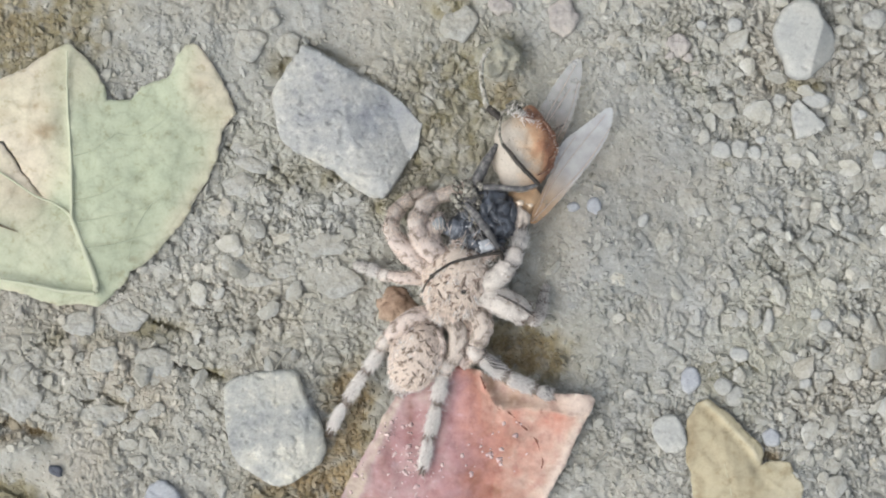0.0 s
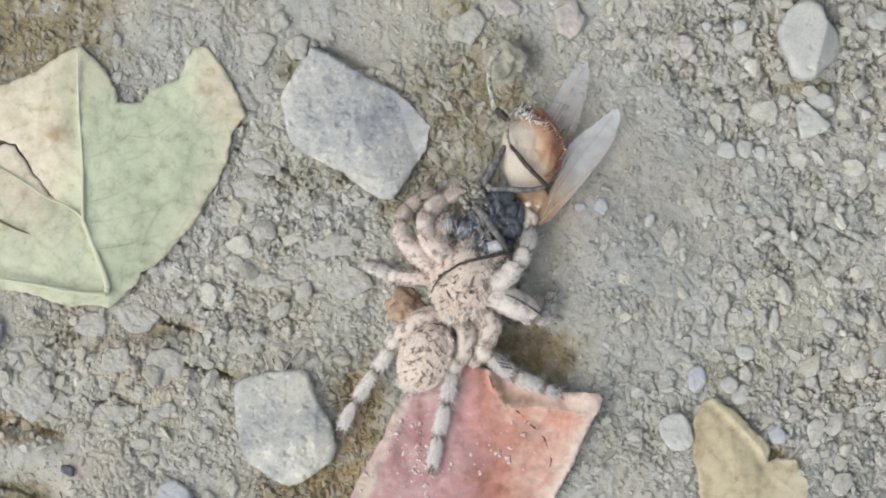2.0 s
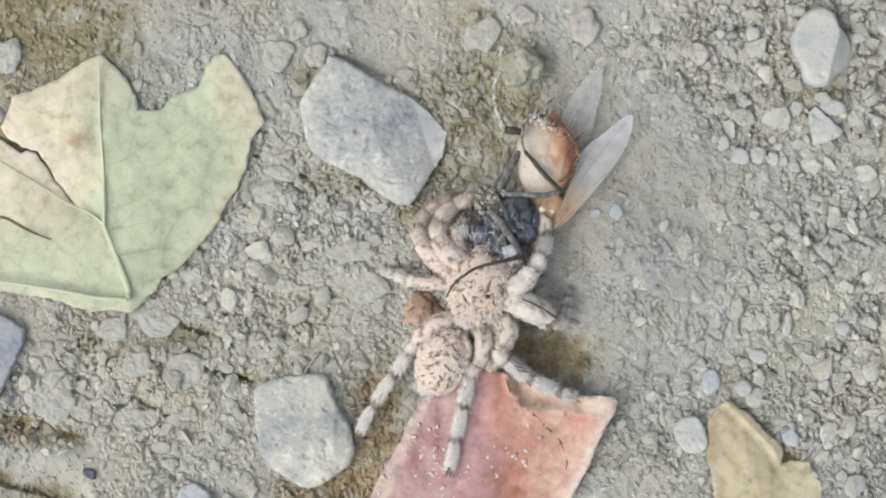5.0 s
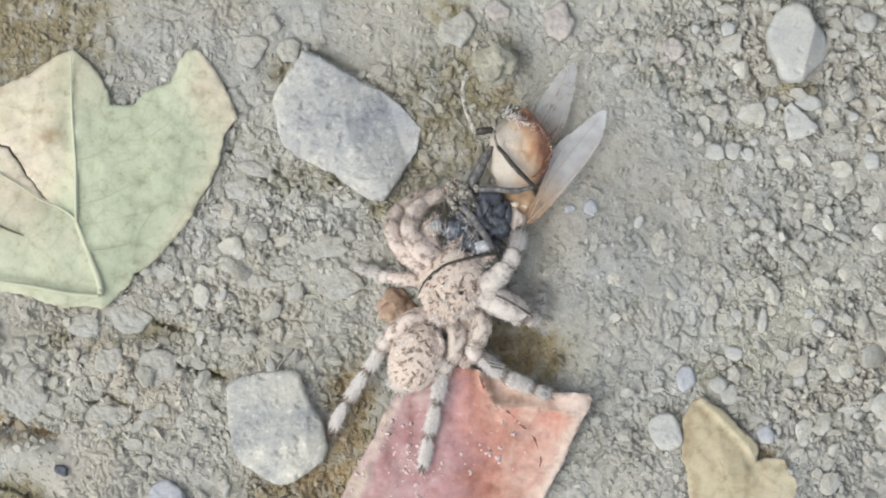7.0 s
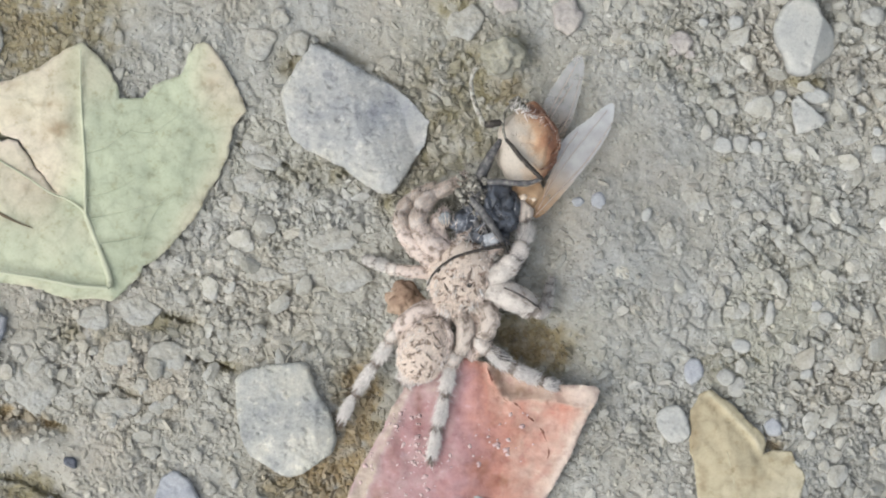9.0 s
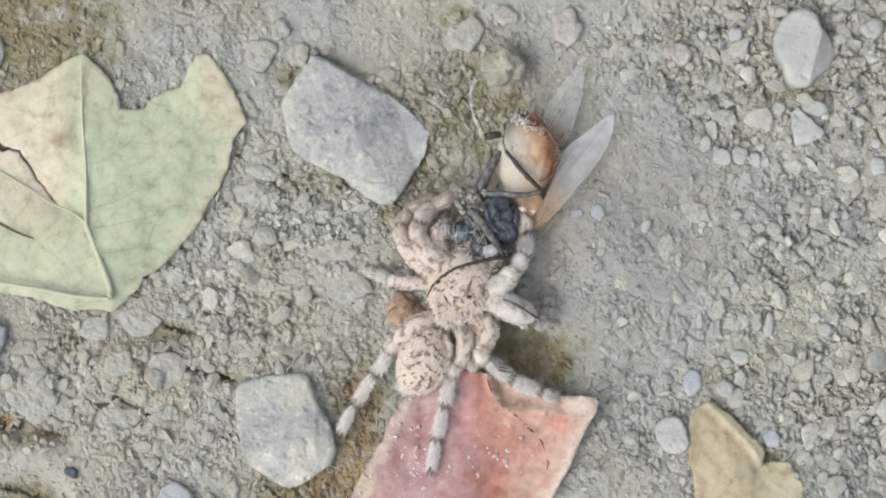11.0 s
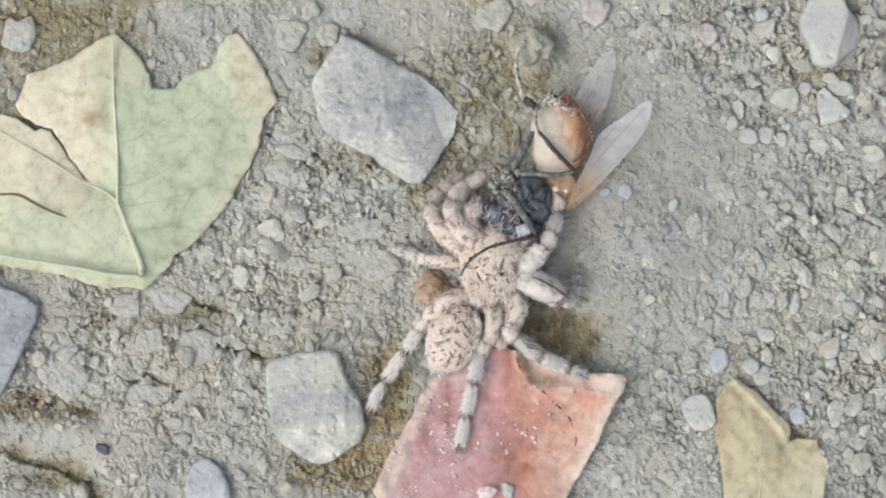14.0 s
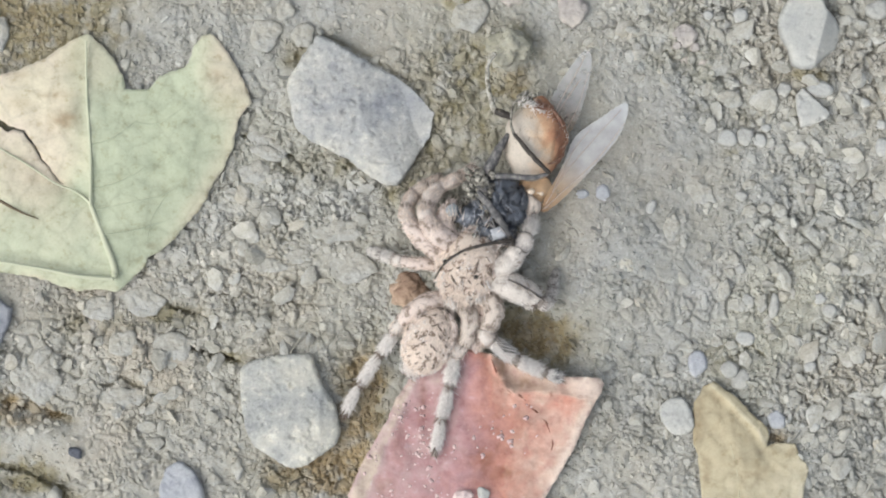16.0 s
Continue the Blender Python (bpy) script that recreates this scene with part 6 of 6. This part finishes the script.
def wing(outline, root, tip, heights, veins, label, film=WING):
    run = [tuple(q) for q in spline(outline, 6, True)]
    o = np.array(run)
    axis = np.array(tip) - np.array(root)
    span = float(np.linalg.norm(axis))
    pts = [Vector(q) for q in run]
    gx, gy = (q.ravel() for q in np.meshgrid(np.arange(o[:, 0].min(), o[:, 0].max(), 9.0), np.arange(o[:, 1].min(), o[:, 1].max(), 9.0)))
    for a, b in zip(*(q[inside_of(run, gx, gy)] for q in (gx, gy))):
        if np.min(np.hypot(o[:, 0] - a, o[:, 1] - b)) > 5:
            pts.append(Vector((a, b)))

    def lift(x, y):
        f = ((x - root[0]) * axis[0] + (y - root[1]) * axis[1]) / span ** 2
        s = ((x - root[0]) * axis[1] - (y - root[1]) * axis[0]) / span ** 2
        return heights[0] + (heights[1] - heights[0]) * f + heights[2] * s + 1.5 * math.sin(14 * s)

    co, _, faces, *_ = delaunay_2d_cdt(pts, [(i, (i + 1) % len(run)) for i in range(len(run))], [], 1, 1e-5)
    bm = bmesh.new()
    layer = bm.verts.layers.float.new("root")
    vs = []
    for q in co:
        v = bm.verts.new(at(q.x, q.y, lift(q.x, q.y)))
        v[layer] = max(0.0, min(1.0, 1 - ((q.x - root[0]) * axis[0] + (q.y - root[1]) * axis[1]) / span ** 2))
        vs.append(v)
    for f in faces:
        bm.faces.new([vs[i] for i in f])
    w = part("wing", bm, film, fly, label, at(*root, heights[0]))
    for pts in veins:
        bm = bmesh.new()
        tube(bm, [(u, v, lift(u, v) + 0.3, r) for u, v, r in pts], 5, 4)
        part("vein", bm, WING_VEIN if max(r for _, _, r in pts) < 1.15 else WING_FOLD, w)
    return w


WING_FOLD = plain("wing_fold", (0.72, 0.70, 0.67), 0.4, 0.1)
WING_VEIN = plain("wing_vein", (0.42, 0.34, 0.28), 0.5, 0.2)
wing_near = wing([(948, 386), (941, 378), (956, 345), (978, 296), (988, 262), (1004, 240), (1038, 214), (1066, 192), (1082, 186), (1084, 204), (1076, 234), (1056, 268), (1028, 304), (996, 342), (966, 374)], (946, 382), (1083, 190), (56, 40, 30),
     [[(946, 382, 1.1), (990, 336, 1.1), (1040, 282, 0.9), (1080, 220, 0.5)], [(950, 372, 1.0), (985, 310, 0.8), (1030, 250, 0.6), (1072, 198, 0.4)], [(960, 350, 0.9), (990, 280, 0.7), (1020, 236, 0.5)]], "smoky clear wing, orange at its root")
wing([(958, 260), (950, 230), (956, 196), (976, 158), (1000, 122), (1022, 100), (1032, 112), (1030, 142), (1022, 178), (1010, 214), (990, 250)], (965, 262), (1028, 104), (46, 26, 20),
     [[(958, 240, 1.0), (972, 200, 0.9), (1000, 150, 0.7), (1020, 112, 0.5)], [(972, 212, 0.7), (990, 184, 0.9), (1012, 152, 0.6)], [(985, 245, 0.8), (1008, 200, 0.6), (1026, 140, 0.4)]], "clear thin wing spread on the soil", CLEAR_WING)


def fly_leg(name, segments, label="", fur=0):
    root = None
    for k, (pts, mat) in enumerate(segments):
        bm = bmesh.new()
        run = tube(bm, pts, 8, 5, lump=0.28)
        fur_on_tube(bm, run, fur, 7, 0.45, slot=1, lean=0.9, rnd=rf)
        if root is None:
            root = part(name, bm, [mat, FLY_LEG, FLY_GREY], fly, label, at(*pts[0][:3]))
        else:
            last = part(["tibia", "tarsus", "claw"][k - 1], bm, [mat, FLY_LEG, FLY_GREY], root, "", at(*pts[0][:3]))
    return root, last


fly_leg("leg", [([(856, 324, 92, 4.56), (885, 325, 104, 5.7), (925, 328, 110, 4.94), (952, 321, 110, 3.42)], FLY_GREY), ([(955, 320, 111, 3.8), (930, 296, 114, 4.18), (908, 270, 113, 3.8), (893, 252, 108, 3.04)], FLY_LEG),
                ([(893, 252, 108, 2.66), (888, 236, 106, 2.28), (889, 214, 105, 2.28), (894, 198, 104, 1.98), (904, 190, 103, 1.52)], FLY_DUST)], "dark hind leg folded over the belly")
kick, kick_foot = fly_leg("leg", [([(884, 222, 90, 6), (870, 224, 90, 7), (858, 226, 86, 6)], FLY_LEG),
                       ([(856, 226, 84, 5), (846, 206, 78, 4.8), (836, 176, 70, 4.2), (833, 152, 62, 4), (836, 136, 57, 3.8), (842, 124, 55, 4.6)], FLY_FOOT)], "thin dark kicking leg with a dusty foot")
fly_leg("leg", [([(842, 332, 80, 9), (854, 304, 86, 10), (868, 278, 84, 8), (884, 252, 78, 5)], FLY_GREY), ([(884, 254, 74, 4), (888, 238, 74, 3), (894, 226, 74, 2.4)], FLY_LEG)], "thick black leg along the belly")
fly_leg("leg", [([(832, 352, 98, 4.5), (850, 376, 106, 7.5), (868, 400, 106, 7), (886, 428, 100, 4)], FLY_GREY), ([(886, 428, 100, 4), (893, 444, 92, 3.4), (896, 462, 86, 2.6)], FLY_LEG)], "grey middle leg lying over the thorax")
fly_leg("leg", [([(890, 436, 106, 3.04), (862, 440, 110, 2.89), (834, 446, 112, 2.66), (806, 454, 112, 2.43)], FLY_LEG), ([(806, 454, 112, 2.28), (784, 468, 110, 2.13), (766, 486, 104, 1.82), (757, 504, 96, 1.37)], FLY_LEG)], "thin black leg bent across the spider's head")
fly_leg("leg", [([(826, 376, 84, 5.32), (842, 396, 90, 6.84), (858, 416, 88, 5.32)], FLY_GREY), ([(824, 380, 84, 3.8), (810, 396, 84, 3.8), (790, 406, 82, 2.28)], FLY_LEG)], "crumpled dark front leg")
for i in range(90):
    u, v = 836 + rf.gauss(0, 13), 340 + rf.gauss(0, 20)
    bm = bmesh.new()
    r = rf.uniform(1.5, 5.4)
    ball(bm, u, v, 96 + rf.uniform(-8, 4), r, r * 1.3, r, rf.uniform(0, 90), seg=8, rings=6, shape=lambda x, y, z: Vector((x, y, z)) * (1 + 0.9 * noise.noise((x * 2 + u, y * 2, z * 2))))
    part("dust_clump", bm, [FLY_DUST], fly)

# a bit of dark rootlet between the wings
bm = bmesh.new()
tube(bm, [(981, 238, level(981, 238) + 3, 1.4), (989, 227, level(989, 227) + 6, 1.9), (998, 218, level(998, 218) + 6, 1.7), (1008, 213, level(1008, 213) + 3, 1.0)], 6, 5, lump=0.3)
alone("rootlet", bm, FLY_LEG, 994, 224, "thin dark curled rootlet on bare soil", "rootlet")

# two pale dry fibres by the blocky rock
for pts in ([(464, 610, 5, 0.9), (470, 622, 9, 1.1), (476, 638, 10, 1.0), (481, 648, 8, 0.7)], [(526, 608, 4, 0.8), (518, 622, 9, 1.2), (510, 634, 11, 1.1), (505, 646, 9, 0.7)]):
    bm = bmesh.new()
    tube(bm, [(u, v, level(u, v) + h, r) for u, v, h, r in pts], 6, 5, lump=0.3)
    alone("plant_fibre", bm, STRAW, pts[1][0], pts[1][1], "thin pale dry plant fibre on soil", "fibre", "dry fibres")

# ---- loose grit ----
ICO = {}
for sub in (1, 2):
    b0 = bmesh.new()
    bmesh.ops.create_icosphere(b0, subdivisions=sub, radius=1.0)
    b0.verts.ensure_lookup_table()
    ICO[sub] = (np.array([v.co[:] for v in b0.verts]), np.array([[v.index for v in f.verts] for f in b0.faces]))
    b0.free()


def clear_of_things(x, y):
    ok = np.ones(len(x), bool)
    for run, margin in KEEP_CLEAR:
        o = np.array(run)
        mid = o.mean(0)
        grown = mid + (o - mid) * (1 - margin / np.maximum(np.hypot(*(o - mid).T), 30))[:, None]
        box = (x > o[:, 0].min()) & (x < o[:, 0].max()) & (y > o[:, 1].min()) & (y < o[:, 1].max())
        if box.any():
            ok[box] &= ~inside_of(grown, x[box], y[box])
    return ok


def hewn(base, g, planes=8):
    """A ball cut by flat facets: a broken grain."""
    n = g.normal(size=(planes, 3))
    n /= np.linalg.norm(n, axis=1)[:, None]
    dot = np.maximum(base @ n.T, 1e-3)
    far = np.minimum(1.12, (g.uniform(0.45, 0.95, planes) / dot).min(1))
    return base * far[:, None] * g.uniform(0.94, 1.06, (len(base), 1))


def scatter(count, low, high, power, seed, sparse=0.0):
    g = np.random.default_rng(seed)
    x, y = g.uniform(-300, 1870, count), g.uniform(-220, 1110, count)
    r = low * (1 - g.random(count) * (1 - (low / high) ** power)) ** (-1 / power)
    want = 0.10 + 0.5 * earth_and_shade(x, y) + 1.35 * np.clip(crumbly(x, y) ** 1.3 * (0.75 + 1.0 * layers(x, y, 80, 2, 140)), 0, 1)
    keep = (g.random(count) < np.maximum(want, sparse)) & clear_of_things(x, y)
    return x[keep], y[keep], r[keep], g


def grit(name, count, low, high, power, sub, seed, label, sparse=0.0, flat=1.0, tilt=0.28):
    x, y, r, g = scatter(count, low, high, power, seed, sparse)
    n = len(x)
    base, faces = ICO[sub]
    k = len(base)
    variants = [hewn(base, g) for _ in range(24)]
    shape = np.array(variants)[g.integers(0, 24, n)]
    q = g.normal(size=(n, 4)) * (1.0, tilt, tilt, 1.0)
    q /= np.linalg.norm(q, axis=1)[:, None]
    w, a, b, c = q.T
    rot = np.stack([1 - 2 * (b * b + c * c), 2 * (a * b - c * w), 2 * (a * c + b * w), 2 * (a * b + c * w), 1 - 2 * (a * a + c * c), 2 * (b * c - a * w), 2 * (a * c - b * w), 2 * (b * c + a * w), 1 - 2 * (a * a + b * b)], 1).reshape(n, 3, 3)
    shape = shape * (g.uniform((0.75, 0.65, 0.45), (1.6, 1.1, 0.85), (n, 3)) * (1, 1, flat))[:, None, :]
    shape = np.einsum("nij,nkj->nki", rot, shape) * r[:, None, None]
    z = ground_height(x, y) + r * g.uniform(-0.3, 0.35, n)
    shape[:, :, 0] += x[:, None]
    shape[:, :, 1] += y[:, None]
    shape[:, :, 2] += z[:, None]
    v = shape.reshape(-1, 3)
    verts = np.c_[(v[:, 0] - 784) * U, (441 - v[:, 1]) * U, v[:, 2] * U]
    f = (faces[None, :, ::-1] + (np.arange(n) * k)[:, None, None]).reshape(-1, 3)
    dark = np.repeat(earth_and_shade(x, y) * 0.85, k)
    me = mesh_from_arrays(name, verts, f, {"earth_and_shade": dark, "tone": np.repeat(soil_tone(x, y), k), "gold": np.repeat(golden(x, y), k)}, [GRIT])
    me.polygons.foreach_set("use_smooth", np.zeros(len(f), bool))
    ob = new(name, me)
    return tagged(ob, label, "grit", kind="stuff")


grit("sand", 100000, 2.0, 6.0, 1.6, 1, 101, "fine grey-beige sand grains strewn over soil", 0.26)
grit("gravel", 13000, 4.0, 10.0, 2.0, 2, 102, "coarse grey-beige grit and soil crumbs")

grit("coarse_grit", 7500, 5.5, 15.0, 2.1, 2, 105, "flat angular flakes of grey-beige soil crust", 0.02, 0.55, 0.3)

# the larger loose pebbles, one by one
LOOSE = []
gp, cut_rng = random.Random(77), np.random.default_rng(78)
for i in range(10):
    bm = bmesh.new()
    off = gp.uniform(0, 90)
    made = bmesh.ops.create_icosphere(bm, subdivisions=3, radius=1.0)["verts"]
    s = (gp.uniform(0.85, 1.35), gp.uniform(0.75, 1.1), gp.uniform(0.55, 0.8))
    cut = hewn(np.array([q.co[:] for q in made]), cut_rng, 11)
    for q, p in zip(made, cut):
        f = 1 + 0.14 * noise.noise(q.co * 2.2 + Vector((off, 0, 0))) + 0.08 * noise.noise(q.co * 5.0 + Vector((0, off, 0)))
        q.co = Vector((p[0] * s[0], p[1] * s[1], p[2] * s[2])) * f * 13 * U
    LOOSE.append(finish(bm, PEBBLE, "pebble"))
px, py, pr, pg = scatter(3600, 8.0, 15.0, 2.6, 103)
pz = ground_height(px, py)
taken = []
for x, y, z, r in sorted(zip(px, py, pz, pr), key=lambda q: -q[3]):
    if len(taken) >= 110 or not (-120 < x < 1690 and -60 < y < 960) or any((x - a) ** 2 + (y - b) ** 2 < (r + c) ** 2 for a, b, c in taken) or earth_and_shade(np.array([x]), np.array([y]))[0] > 0.3:
        continue
    taken.append((x, y, r))
    ob = new("pebble", LOOSE[gp.randrange(10)])
    ob.parent = ground
    ob.matrix_local = Matrix.LocRotScale(at(x, y, z - r * 0.4), Euler((gp.gauss(0, 0.25), gp.gauss(0, 0.25), gp.uniform(0, 6.28))), Vector((1, 1, 1)) * (r / 12))


# angular crumbs of the crust, one by one
BROKEN = []
for i in range(14):
    base, faces = ICO[2]
    shape = hewn(base, cut_rng, 9) * cut_rng.uniform((0.9, 0.7, 0.3), (1.5, 1.05, 0.5)) * cut_rng.uniform(0.93, 1.07, (len(base), 1)) * 15 * U
    me = mesh_from_arrays("crumb", shape, faces, {}, [CRUMB])
    me.polygons.foreach_set("use_smooth", np.zeros(len(faces), bool))
    BROKEN.append(me)
px, py, pr, pg = scatter(3000, 11.0, 25.0, 1.8, 104)
pz, loose = ground_height(px, py), 1.5 * crumbly(px, py) - 0.68 - earth_and_shade(px, py)
for x, y, z, r, k in zip(px, py, pz, pr, loose):
    if gp.random() < k and -90 < x < 1660 and -60 < y < 960:
        ob = new("crumb", BROKEN[gp.randrange(14)])
        ob.parent = ground
        ob.matrix_local = Matrix.LocRotScale(at(x, y, z + r * gp.uniform(-0.05, 0.3)), Euler((gp.gauss(0, 0.2), gp.gauss(0, 0.2), gp.uniform(0, 6.28))), Vector((1, 1, 1)) * (r / 15))


# ---- what moves ----
def motions():
    base = fly.location.copy()

    def fly_at(du, dv, turn):
        return pose(base.x + du * U, base.y - dv * U, base.z, 0, 0, turn)

    walk(fly, [(t, fly_at(du, dv, 0)) for t, du, dv in ((0.0, 4, 1), (2.0, 4.5, 2), (3.6, 5, 3), (5.7, 0, 0), (9.2, 0, 0), (11.3, 0, 0), (11.6, 1, 1), (12.0, 5, 3), (12.5, 3, 1), (13.0, 7, 3), (13.5, 6, 3), (14.0, 7, 3), (14.5, 5, 2),
                                                      (15.0, 6, 4), (15.5, 5, 4), (16.0, 5, 4))])

    def nudged(ob):
        home = ob.location.copy()
        return lambda du, dv, turn: pose(home.x + du * U, home.y - dv * U, home.z, 0, 0, turn)

    k, foot = nudged(kick), nudged(kick_foot)
    kicks = ((0.0, 5, -15, -50, 40), (3.7, 5, -15, -50, 40), (4.6, 4, -10, -30, 22), (5.7, 0, 0, 0, 0), (11.4, 0, 0, 0, 0), (12.0, 4, -13, -46, 38), (14.5, 6, -11, -46, 38), (14.7, 3, -1, -28, 20), (16.0, 3, -1, -28, 20))
    walk(kick, [(t, k(du, dv, turn)) for t, du, dv, turn, _ in kicks])
    walk(kick_foot, [(t, foot(0, 0, back)) for t, _, _, _, back in kicks])
    flap = nudged(wing_near)
    walk(wing_near, [(t, flap(0, 0, turn)) for t, turn in ((0.0, 0), (11.4, 0), (12.0, -3), (13.0, -3.5), (16.0, -3.5))])
    # the spider tugs at its prey: head and front legs shift a little, the hind legs hold
    tug = ((0.0, 2), (3.7, 2), (5.7, 0), (11.4, 0), (12.0, 2), (12.5, 1), (13.0, 5), (13.5, 4.5), (14.0, 6), (14.5, 4.5), (15.0, 5.5), (16.0, 4))
    head = nudged(carapace)
    walk(carapace, [(t, head(du, 0, 0)) for t, du in tug])
    arm, arm2 = nudged(leg_front_a), nudged(leg_front_b)
    walk(leg_front_a, [(t, arm(du * 1.3, 0, -8 if t < 4 else 0)) for t, du in tug])
    walk(leg_front_b, [(t, arm2(du * 0.4, 0, 2 if t < 4 else 0)) for t, du in tug])


motions()
